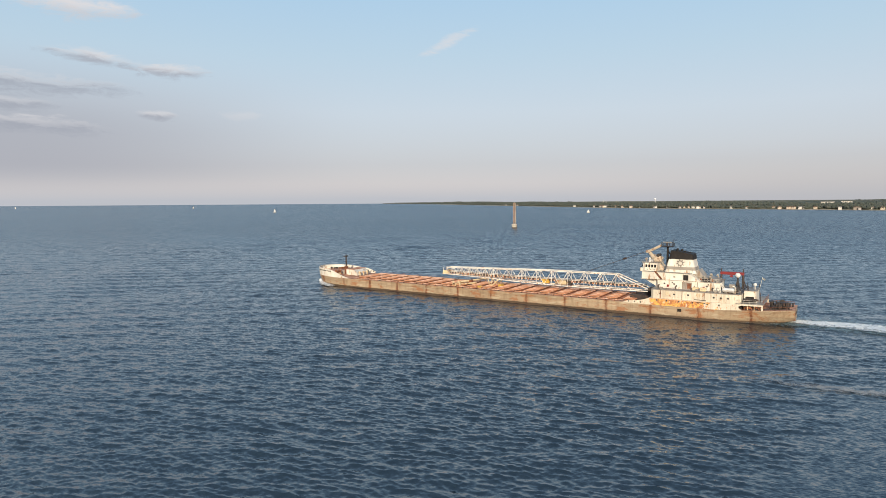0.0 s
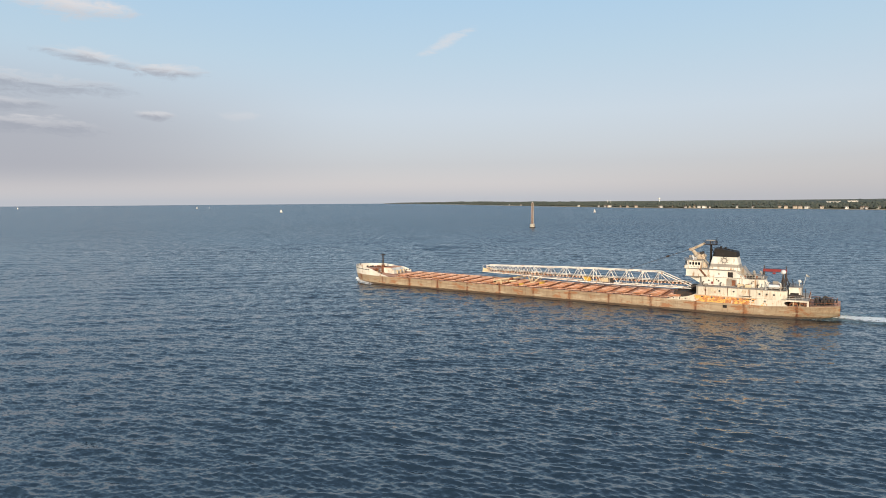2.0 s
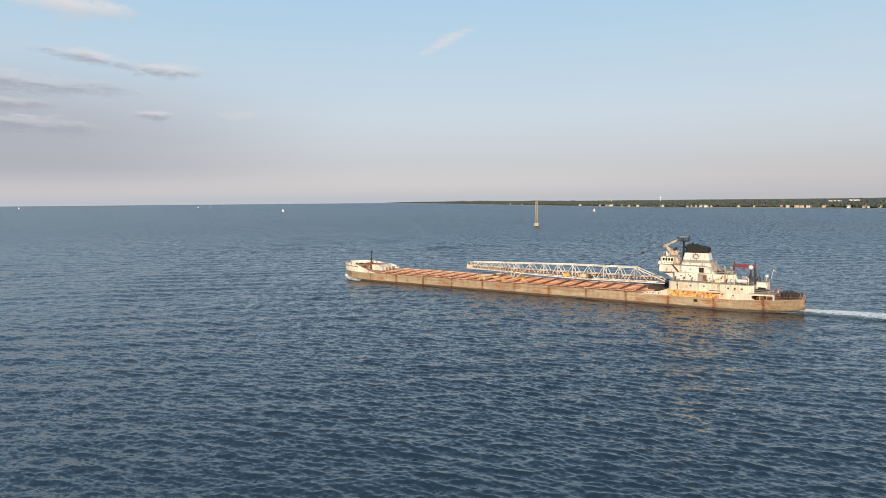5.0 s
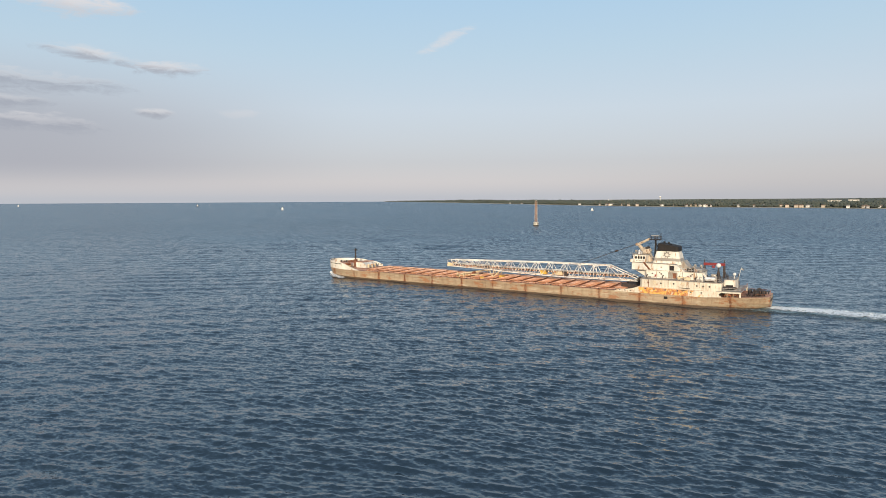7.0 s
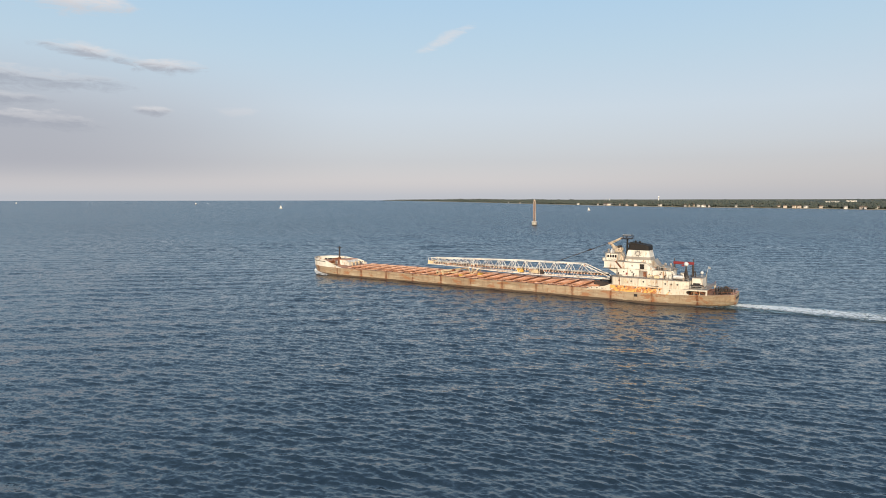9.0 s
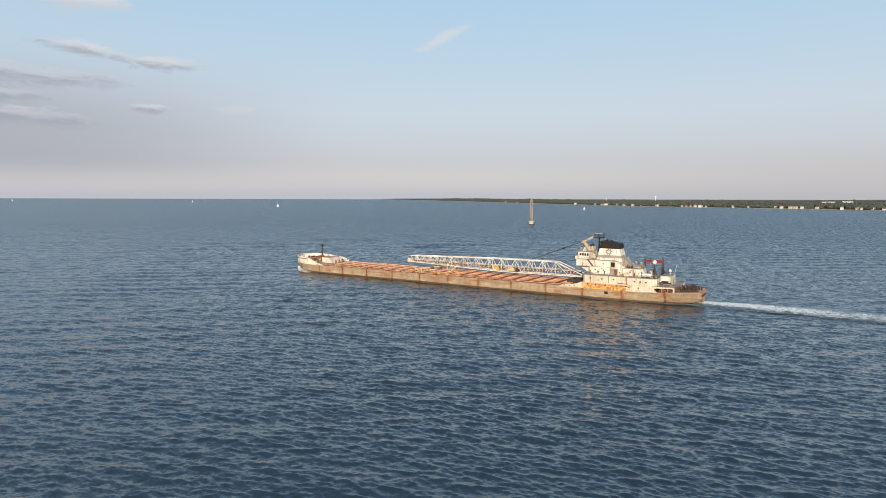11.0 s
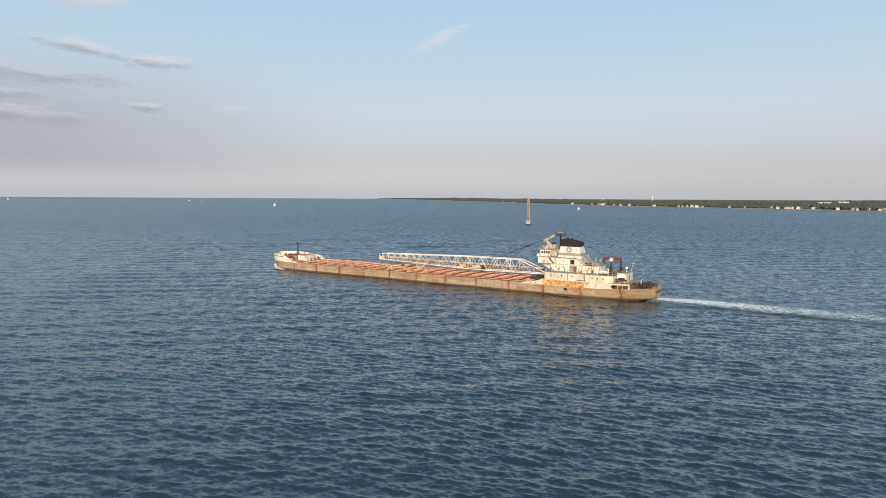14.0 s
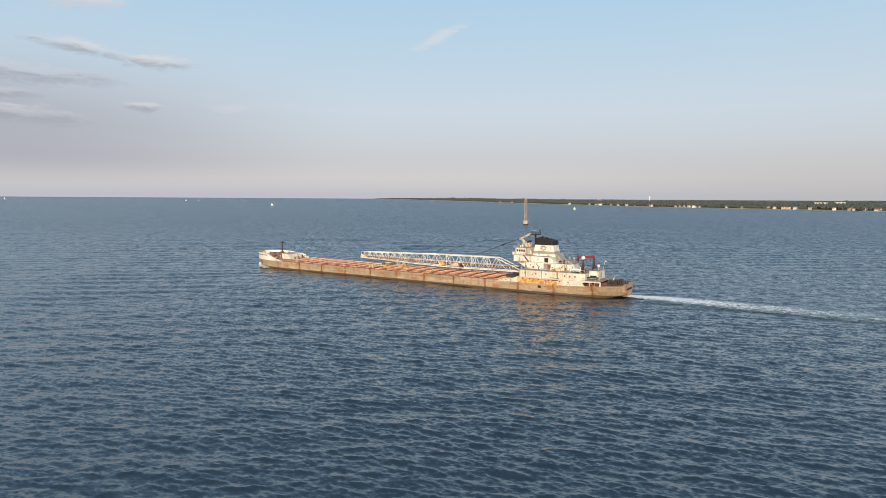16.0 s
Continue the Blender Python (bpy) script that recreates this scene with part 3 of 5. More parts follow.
def light_tower():
    """A square lattice light tower on a concrete crib in the lake."""
    ob = new("light_tower")
    H, z0 = 31.0, 4.2

    def half(z):
        return 1.5 - 0.15 * (z - z0) / (H - z0)
    part("crib", rod(rod(B(), (0, 0, -3), (0, 0, 0.7), 3.6, 3.5, 16), (0, 0, 0.7), (0, 0, 1.1), 3.8, 3.8, 16), DARK, ob, "dark crib base")
    part("pier", rod(B(), (0, 0, 1.1), (0, 0, 4.4), 3.2, 3.0, 16), CONCRETE, ob, "pale concrete pier")
    part("platform", rod(B(), (0, 0, 4.4), (0, 0, 4.8), 3.7, 3.7, 16), WHITE, ob)
    for sx_, sy_ in ((-1, -1), (1, -1), (1, 1), (-1, 1)):
        a, b = half(z0), half(H)
        part("leg", rod(B(), (sx_ * a, sy_ * a, z0), (sx_ * b, sy_ * b, H), 0.2, 0.18), CONCRETE, ob)
    bays = 11
    for i in range(bays):
        za, zb = z0 + (H - z0) * i / bays, z0 + (H - z0) * (i + 1) / bays
        a, b = half(za), half(zb)
        for k in range(4):
            c, s = ((1, 0), (0, 1), (-1, 0), (0, -1))[k]

            def at(u, v, z):
                return (c * u - s * v, s * u + c * v, z)
            part("girt", rod(B(), at(-b, -b, zb), at(b, -b, zb), 0.2), RUST, ob)
            part("brace", rod(B(), at(-a, -a, za), at(b, -b, zb), 0.12), ORANGE, ob)
            part("brace", rod(B(), at(a, -a, za), at(-b, -b, zb), 0.12), ORANGE, ob)
    part("core", rod(B(), (0, 0, z0), (0, 0, H), 0.4, 0.4, 10), GREY, ob, "pale ladder trunk inside the lattice")
    part("top_platform", box(B(), -1.9, 1.9, -1.9, 1.9, H, H + 0.3), ORANGE, ob)
    part("lantern", rod(B(), (0, 0, H + 0.3), (0, 0, H + 1.8), 0.6, 0.5, 10), WHITE, ob)
    ob.matrix_basis = pose(-146, 495, 0, 0, 0, 20)
    return tagged(ob, "orange steel lattice light tower on a round concrete crib", "light tower")


def sailboat(length, hull_mat):
    """A sloop under sail: bow towards -x."""
    ob = new("sailboat")
    k = length
    prof = [(-0.5, 0.0), (-0.36, 0.10), (-0.1, 0.15), (0.2, 0.145), (0.48, 0.10)]
    bm = B()
    rings = []
    for x, hb in prof:
        ring = []
        for yy, zz in ((-1, 0.13), (-0.8, 0.02), (0, -0.08), (0.8, 0.02), (1, 0.13)):
            ring.append(bm.verts.new((x * k, yy * max(hb, 0.004) * k, (zz + (0.02 if x < -0.3 else 0)) * k)))
        rings.append(ring)
    for a, b in zip(rings, rings[1:]):
        for i in range(4):
            bm.faces.new((a[i], a[i + 1], b[i + 1], b[i]))
        bm.faces.new((a[0], b[0], b[4], a[4]))
    bm.faces.new(rings[-1])
    part("hull", bm, hull_mat, ob)
    part("cabin", box(B(), -0.15 * k, 0.15 * k, -0.08 * k, 0.08 * k, 0.12 * k, 0.19 * k, 0.02 * k), WHITE, ob)
    part("mast", rod(B(), (-0.08 * k, 0, 0.1 * k), (-0.08 * k, 0, 1.25 * k), 0.012 * k), GREY, ob)
    part("boom", rod(B(), (-0.08 * k, 0, 0.24 * k), (0.36 * k, 0.08 * k, 0.24 * k), 0.01 * k), GREY, ob)

    def cloth(name, a, b, c, belly):
        n = 7
        bm = B()
        g = []
        for i in range(n):
            u = i / (n - 1)
            row = []
            for j in range(n):
                v = j / (n - 1)
                p = Vector(a).lerp(Vector(b), v).lerp(Vector(c), u)
                p.y += belly * k * math.sin(math.pi * v) * (1 - u) * (0.4 + u)
                row.append(bm.verts.new(p))
            g.append(row)
        for i in range(n - 1):
            for j in range(n - 1):
                bm.faces.new((g[i][j], g[i][j + 1], g[i + 1][j + 1], g[i + 1][j]))
        bmesh.ops.remove_doubles(bm, verts=bm.verts[:], dist=0.002)
        bmesh.ops.solidify(bm, geom=bm.faces[:], thickness=0.02)
        part(name, bm, SAIL, ob, smooth=True)
    cloth("mainsail", (-0.06 * k, 0, 0.26 * k), (0.36 * k, 0.08 * k, 0.26 * k), (-0.07 * k, 0, 1.23 * k), 0.08)
    cloth("jib", (-0.48 * k, 0, 0.2 * k), (-0.05 * k, 0.08 * k, 0.22 * k), (-0.09 * k, 0, 1.08 * k), 0.07)
    return tagged(ob, "small white sloop under sail on the open lake", "sailboat", "sailboats on the lake")


build_shore()
build_woods()
build_houses()
light_tower()
BOATS = [  # place, heading, drift in m/s
    (sailboat(7.0, WHITE), -335, 1290, 15, (-2.2, 0.15)),
    (sailboat(8.5, WHITE), -1225, 1075, 35, (-0.35, 0.3)),
    (sailboat(9.0, DARK), -2187, 1480, 60, (-0.5, 0.3)),
    (sailboat(8.0, WHITE), -2270, 1605, -30, (0.3, -0.4)),
    (sailboat(9.0, WHITE), -3300, 1250, 20, (-0.4, 0.4)),
]
for boat, *_ in BOATS[2:]:
    boat["label"] = "distant sailboat with a white sail near the horizon"


# The ship: origin at the foot of the stem, x runs aft, y to starboard ---------
ship = new("cargo_ship")
tagged(ship, "long rusty tan lake freighter with white aft house and lattice boom", "cargo ship")
HALF = 10.35


def lerp_table(x, table):
    for (a, va), (b, vb) in zip(table, table[1:]):
        if x <= b:
            return va + (vb - va) * max(0.0, (x - a) / (b - a))
    return table[-1][1]


def deck_half(x):
    if x < 24:
        return HALF * (max(0.0, 1 - ((24 - x) / 24) ** 2.6)) ** 0.62
    return lerp_table(x, [(24, HALF), (170, HALF), (177, 10.0), (183.6, 8.8), (188.6, 7.3), (191.5, 6.0), (192.6, 5.2)])


def line_half(x):
    if x < 28:
        return HALF * (max(0.0, 1 - ((28 - x) / 27.4) ** 2.3)) ** 0.75 if x > 0.6 else 0.0
    return lerp_table(x, [(28, HALF), (162, HALF), (172, 9.6), (180, 7.6), (187, 5.0), (192.6, 2.4)])


def deck_z(x):
    return lerp_table(x, [(0, 4.0), (12, 3.9), (30, 3.8), (60, 3.72), (150, 3.72), (175, 3.9), (192.6, 4.6)])


STATIONS = [0, 0.4, 1, 2, 3.5, 5, 7, 9, 12, 15, 19, 24, 28] + [30 + 10 * i for i in range(13)] + [155, 160, 165, 170, 174, 177, 180, 183.6, 186, 188.6, 190, 191.5, 192.6]


def build_hull():
    bm = B()
    rings = []
    for x in STATIONS:
        zd, hd, hw = deck_z(x), deck_half(x), line_half(x)
        keel = lerp_table(x, [(0, -2.5), (178, -2.5), (186, -0.4), (192.6, 1.1)])
        rake = 0.5 if x < 2 else 0.0
        side = [(0.25 * hw, keel - 0.3), (hw * 0.97, keel), (hw + (hd - hw) * 0.25, max(keel + 0.3, 0.6)), (hw + (hd - hw) * 0.7, 2.3), (hd, zd - 0.35), (hd + 0.06, zd - 0.3), (hd + 0.06, zd)]
        ring = [bm.verts.new((x + rake * (1 - z / zd), -y, z)) for y, z in side] + [bm.verts.new((x + rake * (1 - z / zd), y, z)) for y, z in reversed(side)]
        rings.append(ring)
    for a, b in zip(rings, rings[1:]):
        for i in range(len(a) - 1):
            bm.faces.new((a[i], a[i + 1], b[i + 1], b[i]))
        bm.faces.new((a[-1], a[0], b[0], b[-1]))
    bm.faces.new(rings[-1])
    bm.faces.new(rings[0])
    for f in bm.faces:
        f.smooth = False
    hull = part("hull", bm, HULL, ship, "faded tan hull plating streaked with rust")
    # gunwale bar
    for s in (-1, 1):
        bm = B()
        for a, b in zip(STATIONS, STATIONS[1:]):
            if 26 <= a < 150:
                rod(bm, (a, s * (deck_half(a) + 0.05), deck_z(a) + 0.05), (b, s * (deck_half(b) + 0.05), deck_z(b) + 0.05), 0.11, seg=5)
        part("gunwale_bar", bm, HULL, hull)
    # rubbing strake
    for s in (-1, 1):
        bm = B()
        for a, b in zip(STATIONS, STATIONS[1:]):
            if 24 <= a < 170:
                rod(bm, (a, s * (HALF + 0.02), 2.9), (b, s * (HALF + 0.02), 2.9), 0.07, seg=4)
        part("rubbing_strake", bm, HULL, hull)
    # The plating is uncut; a black box paints in the opening's shade
    for x, z in ((161.4, 2.6), ):
        part("hull_port_shade", box(B(), x - 0.6, x + 0.6, -HALF - 0.09, -HALF + 0.3, z - 0.45, z + 0.45), BLACK, hull, "black box for the shaded opening in the hull side")
    bm = B()
    prev = None
    for x in STATIONS:
        row = [bm.verts.new((x, y, deck_z(x) + 0.02)) for y in (-deck_half(x) + 0.02, deck_half(x) - 0.02)]
        if prev:
            bm.faces.new((prev[0], prev[1], row[1], row[0]))
        prev = row
    part("deck", bm, DECK, ship, "rust-red painted weather deck")


def build_hatches():
    rnd = random.Random(3)
    i = 0
    x = 30.5
    cm = B()
    box(cm, -1.7, 1.7, -7.4, 7.4, 0, 0.5, 0.05)
    cover = B()
    box(cover, -1.85, 1.85, -7.7, 7.7, 0.5, 0.75, 0.06)
    for k in range(9):
        box(cover, -1.82, 1.82, -7.3 + k * 1.78, -7.1 + k * 1.78, 0.75, 0.86)
    first = part("hatch_coaming", cm, RUST, ship)
    lid = part("hatch_cover", cover, HATCH, first, "faded orange-red steel hatch cover")
    dog = part("clamp", box(B(), -0.16, 0.16, -0.16, 0.12, 0.15, 0.62), DARK, first)
    dog.location = (-1.5, -7.5, 0)
    dogs = [dog]
    for dx in (-0.5, 0.5, 1.5):
        o = dog.copy()
        scene.collection.objects.link(o)
        o.location.x = dx
        dogs.append(o)
    while x < 145:
        if i == 0:
            first.matrix_basis = pose(x, 0, deck_z(x))
        else:
            c = copy_thing(first, pose(x, 0, deck_z(x) + rnd.uniform(-0.02, 0.05)))
        x += 6.02
        i += 1
    # side coamings and pipes along the deck
    for s in (-1, 1):
        part("deck_pipe", rod(B(), (28, s * 9.1, 4.15), (146, s * 9.1, 4.15), 0.14), HATCH, ship, "rusty pipe along the deck edge")
        for k in range(38):
            xx = 29 + k * 3.1
            part("pipe_saddle", box(B(), xx - 0.15, xx + 0.15, s * 9.1 - 0.25, s * 9.1 + 0.25, 3.7, 4.1), DARK if k % 3 else RUST, ship)
    for s in (-1, 1):
        for k in range(30):
            xa = 27 + k * 4.1
            bm = rod(B(), (xa, s * 10.1, 3.7), (xa, s * 10.1, 4.75), 0.04, seg=4)
            part("rail_post", bm, RUST, ship)
        for zz in (4.25, 4.72):
            part("rail_wire", rod(B(), (27, s * 10.1, zz), (146, s * 10.1, zz), 0.025, seg=4), RUST, ship)


def build_bow():
    """High white forecastle bulwark, windlass, mast and small deck gear."""
    def top(x):
        return lerp_table(x, [(0, 7.3), (9, 7.1), (12, 6.7), (15, 6.2), (19, 5.8), (23, 4.6)])

    def port_top(x):
        return lerp_table(x, [(0, 7.3), (13, 7.1), (16, 6.6), (20, 5.2), (25, 3.95)])
    for s, xs in ((-1, [0, 0.4, 1, 2, 3.5, 5, 7, 9, 11, 13, 15, 17, 16, 17, 19, 21, 23, 25]), (1, [0, 0.4, 1, 2, 3.5, 5, 7, 9, 11, 13, 15, 17, 19, 21, 23])):
        edge = port_top if s < 0 else top
        bm = B()
        prev = None
        for x in xs:
            h = deck_half(x) + 0.05
            flare = 0.3 if x < 12 else 0.15
            row = [bm.verts.new((x - (0.3 if x < 1 else 0), s * (h + flare), edge(x))), bm.verts.new((x, s * h, deck_z(x) - 0.02)),
                   bm.verts.new((x + 0.25, s * max(0.0, h - 0.25), deck_z(x) - 0.02)), bm.verts.new((x + 0.2, s * max(0.0, h + flare - 0.22), edge(x)))]
            if prev:
                for i in range(4):
                    bm.faces.new((prev[i], prev[(i + 1) % 4], row[(i + 1) % 4], row[i]))
            prev = row
        b = part("bulwark", bm, WHITE, ship, "cream white forecastle bulwark")
        rail = B()
        for a, c in zip(xs, xs[1:]):
            rod(rail, (a, s * (deck_half(a) + 0.25), edge(a) + 0.03), (c, s * (deck_half(c) + 0.25), edge(c) + 0.03), 0.1, seg=5)
        part("cap_rail", rail, WHITE, b)
        if s < 0:
            # Openings are not cut: black plates on the plating carry their shade.
            for k in range(10):
                xa, xb = 3.6 + 1.12 * k, 4.3 + 1.12 * k
                ya, yb = deck_half(xa), deck_half(xb)
                part("opening_shade", slab(B(), [(xa, -ya - 0.32), (xb, -yb - 0.32), (xb, -yb), (xa, -ya)], 6.1, 6.5), BLACK, b)
        if s > 0:
            # Black stubs stand in for the shade inside the freeing ports
            for k in range(5):
                x = 16.5 + 1.4 * k
                part("freeing_port_shade", rod(B(), (x, deck_half(x) - 0.35, 4.75), (x, deck_half(x) + 0.3, 4.75), 0.3, seg=8), BLACK, b)

    def bow_outline(k, x0, x1):
        xs = [x0 + (x1 - x0) * t for t in (0, 0.08, 0.2, 0.4, 0.7, 1)]
        return [(x, -deck_half(x) * k) for x in xs] + [(x, deck_half(x) * k) for x in reversed(xs)]
    part("forecastle_deck", slab(B(), bow_outline(0.985, 0.6, 12.2), 3.9, 5.5), WHITE, ship, "raised white forecastle deck")
    part("deck_plating", slab(B(), bow_outline(0.96, 0.9, 12.0), 5.5, 5.56), DECK, ship)
    rnd = random.Random(14)
    # Invented boxes, coloured dark to stand in for the shaded strip inside the bulwark
    for k in range(9):
        x = 2.6 + 1.05 * k
        y, h = deck_half(x) * rnd.uniform(0.72, 0.86), rnd.uniform(0.45, 0.85)
        part("shade_strip_block", box(B(), x - 0.36, x + 0.36, y - 0.4, y + 0.4, 5.56, 5.56 + h, 0.08), rnd.choice((DARK, RUST, DARK)), ship)
    part("stem_light", rod(B(), (0.9, 0, 6.9), (0.9, 0, 7.9), 0.16, seg=6), DARK, ship)
    m = part("bow_mast", rod(rod(B(), (14.2, 0.5, 4.2), (14.2, 0.5, 12.6), 0.42, 0.26, 8), (14.2, -0.9, 12.3), (14.2, 1.9, 12.3), 0.09), DARK, ship, "dark steel foremast")
    part("mast_box", box(B(), 13.6, 14.8, -0.1, 1.1, 4.2, 7.6, 0.1), RUST, m, "rusty mast foot")
    part("mast_top", box(B(), 13.3, 15.1, -0.4, 1.4, 12.0, 12.25, 0.04), DARK, m)
    part("mast_lamp", rod(B(), (14.2, 0.5, 12.6), (14.2, 0.5, 13.1), 0.2, 0.15, 8), DARK, m)
    for dx in (-1.3, 1.3):
        part("mast_stay", rod(B(), (14.2, 0.5, 10.6), (14.2 + dx, 0.5 + dx, 4.3), 0.05, seg=4), DARK, m)
    for y in (-3.4, 3.4):
        w = part("windlass", rod(rod(rod(B(), (12.6, y - 1.2, 5.4), (12.6, y + 1.2, 5.4), 0.55, seg=12), (12.6, y - 1.25, 5.4), (12.6, y - 1.1, 5.4), 0.85, seg=12), (12.6, y + 1.1, 5.4), (12.6, y + 1.25, 5.4), 0.85, seg=12), RUST, ship, "rusty mooring winch")
        part("winch_bed", box(B(), 11.6, 13.6, y - 1.5, y + 1.5, 4.2, 4.9, 0.05), CREAM, w)
    h = part("bow_house", prism(B(), [(16.5, 4.1), (22.5, 4.0), (22.3, 5.6), (20.5, 6.5), (16.5, 6.6)], -2.0, 6.2), WHITE, ship, "low white deckhouse with a sloped end")
    part("house_top", box(B(), 16.3, 20.6, -2.2, 6.4, 6.6, 6.75), DECK, h)
    for y in (-1, 1.5, 4):
        part("vent_head", rod(rod(B(), (23.6, y, 4.0), (23.6, y, 5.3), 0.28, seg=8), (23.6, y, 5.3), (23.2, y, 5.6), 0.4, 0.45, 8), CREAM, ship)
    for x, y in ((9, -7.2), (9, 7.2), (16, -8.6), (16, 8.6), (20, -9.2)):
        part("bollard", rod(rod(B(), (x, y, 4.2), (x, y, 5.0), 0.22, seg=8), (x + 0.9, y, 4.2), (x + 0.9, y, 5.0), 0.22, seg=8), DARK, ship)


def build_boom():
    """The unloading boom: a lattice girder hinged at the house, with its belt and walkway inside."""
    boom = new("unloading_boom")
    boom.parent = ship
    tagged(boom, "pale lattice unloading boom lying along the deck")

    def top(x):
        return lerp_table(x, [(69.5, 10.3), (115, 11.4), (138.6, 11.5), (150, 7.2)])

    def low(x):
        return lerp_table(x, [(68.5, 7.7), (90, 7.15), (100, 6.6), (119.5, 6.2), (150, 6.5)])
    nodes = [69.8 + 3.55 * i for i in range(7)] + [97.0, 103.0, 109.0, 115.0, 121.2, 127.2, 133.0, 138.6]
    W = 1.75
    for s in (-1, 1):
        for a, b in zip(nodes, nodes[1:]):
            part("top_chord", rod(B(), (a, s * W, top(a)), (b, s * W, top(b)), 0.17, seg=6), BOOM, boom)
        part("top_chord", rod(B(), (138.6, s * W, top(138.6)), (149.6, s * W, 7.2), 0.19, seg=6), BOOM, boom)
        lows = [68.5] + nodes + [144, 149.8]
        for a, b in zip(lows, lows[1:]):
            part("bottom_chord", rod(B(), (a, s * W, low(a)), (b, s * W, low(b)), 0.2, seg=6), BOOM, boom)
        for i, x in enumerate(nodes):
            part("post", rod(B(), (x, s * W, low(x)), (x, s * W, top(x)), 0.08), BOOM, boom)
        mids = [(a + b) / 2 for a, b in zip(nodes, nodes[1:])] + [144]
        for x, m in zip(nodes, mids):
            part("diagonal", rod(B(), (x, s * W, top(x)), (m, s * W, low(m)), 0.1), BOOM, boom)
        for m, x in zip(mids, nodes[1:]):
            part("diagonal", rod(B(), (m, s * W, low(m)), (x, s * W, top(x)), 0.1), BOOM, boom)
    for i, x in enumerate(nodes):
        part("cross_tie", rod(B(), (x, -W, top(x)), (x, W, top(x)), 0.1), BOOM, boom)
        part("cross_tie", rod(B(), (x, -W, low(x)), (x, W, low(x)), 0.1), BOOM, boom)
        if i:
            a = nodes[i - 1]
            part("top_brace", rod(B(), (a, -W if i % 2 else W, top(a)), (x, W if i % 2 else -W, top(x)), 0.07), BOOM, boom)
    # belt trough, idlers, walkway
    def belt(x):
        return lerp_table(x, [(69, 8.3), (100, 8.0), (149, 8.0)])
    bm = B()
    for a, b in zip(range(70, 148, 6), range(76, 154, 6)):
        b = min(b, 149)
        prism(bm, [(a, belt(a) - 0.35), (b, belt(b) - 0.35), (b, belt(b) + 0.12), (a, belt(a) + 0.12)], -1.3, 1.3)
    part("belt_trough", bm, HATCH, boom, "rust-brown conveyor trough")
    for s in (-1, 1):
        part("trough_rail", rod(rod(B(), (70, s * 1.5, belt(70) + 0.5), (100, s * 1.5, belt(100) + 0.5), 0.09), (100, s * 1.5, belt(100) + 0.5), (149, s * 1.5, belt(149) + 0.5), 0.09), BOOM, boom)
    first = part("idler", box(B(), -0.34, 0.34, -1.52, 1.52, -0.34, 0.34, 0.04), DARK, boom)
    first.location = (71.2, 0, belt(71) + 0.05)
    for k in range(1, 60):
        o = first.copy()
        scene.collection.objects.link(o)
        x = 71.2 + 1.3 * k
        o.location = (x, 0, belt(x) + 0.05)
    part("head_pulley", rod(B(), (69.2, -1.5, 8.2), (69.2, 1.5, 8.2), 0.65, seg=14), RUST, boom)
    part("head_frame", box(B(), 68.0, 70.4, -1.9, 1.9, 7.5, 7.8, 0.05), CREAM, boom)
    for s in (-1, 1):
        part("head_plate", prism(B(), [(67.9, 7.7), (70.6, 7.7), (70.6, 8.9), (68.4, 9.3)], s * 1.85 - 0.06, s * 1.85 + 0.06), CREAM, boom)
    part("head_rail", rod(rod(B(), (68.2, -1.8, 10.2), (68.2, 1.8, 10.2), 0.06), (68.2, -1.8, 7.8), (68.2, -1.8, 10.2), 0.06), BOOM, boom)
    for x, y, c in ((112.5, -0.9, YELLOW), (117, 0.9, CREAM), (119.2, -0.9, CREAM)):
        part("drive_housing", box(B(), x - 1.3, x + 1.3, y - 0.8, y + 0.8, 6.7, 8.2, 0.15), c, boom)
    part("dark_cabinet", box(B(), 121, 122.4, -1.4, 0.2, 6.6, 8.3, 0.06), DARK, boom)
    # rest under the boom
    rest = part("boom_rest", box(B(), 88.9, 91.9, -3.4, 3.4, 3.75, 4.2, 0.05), CREAM, ship, "cream boom rest with splayed legs")
    for s in (-1, 1):
        part("rest_leg", rod(B(), (90.4, s * 2.8, 4.1), (88.6, s * 1.75, 7.1), 0.22), CREAM, rest)
        part("rest_leg", rod(B(), (90.4, s * 2.8, 4.1), (93.6, s * 1.75, 7.0), 0.22), CREAM, rest)
        part("rest_leg", rod(B(), (90.4, s * 2.8, 4.1), (90.6, s * 1.75, 7.1), 0.14), CREAM, rest)
    part("rest_drum", rod(B(), (94.6, -3.2, 4.6), (94.6, -1.0, 4.6), 0.75, seg=14), YELLOW, rest, "yellow drum")
    # hinge and hopper in front of the house
    hinge = part("boom_pivot", rod(B(), (149.6, 0, 4.0), (149.6, 0, 6.6), 1.5, 1.3, 16), DARK, ship, "dark turntable at the boom foot")
    # Hopper, pivot head and ribs are coloured dark for the shade of the interior
    part("hopper", box(B(), 145.5, 151, -4.0, 4.0, 3.8, 5.4, 0.2), DARK, hinge, "hopper casing in front of the house, coloured dark for shade")
    part("pivot_head", box(B(), 149.4, 151.6, -2.0, 2.0, 6.2, 7.8, 0.2), DARK, hinge)
    for y in (-4.2, -2.6, 2.6, 4.2):
        part("hopper_rib", box(B(), 144.3, 148.5, y - 0.12, y + 0.12, 3.8, 5.6), DARK, hinge)


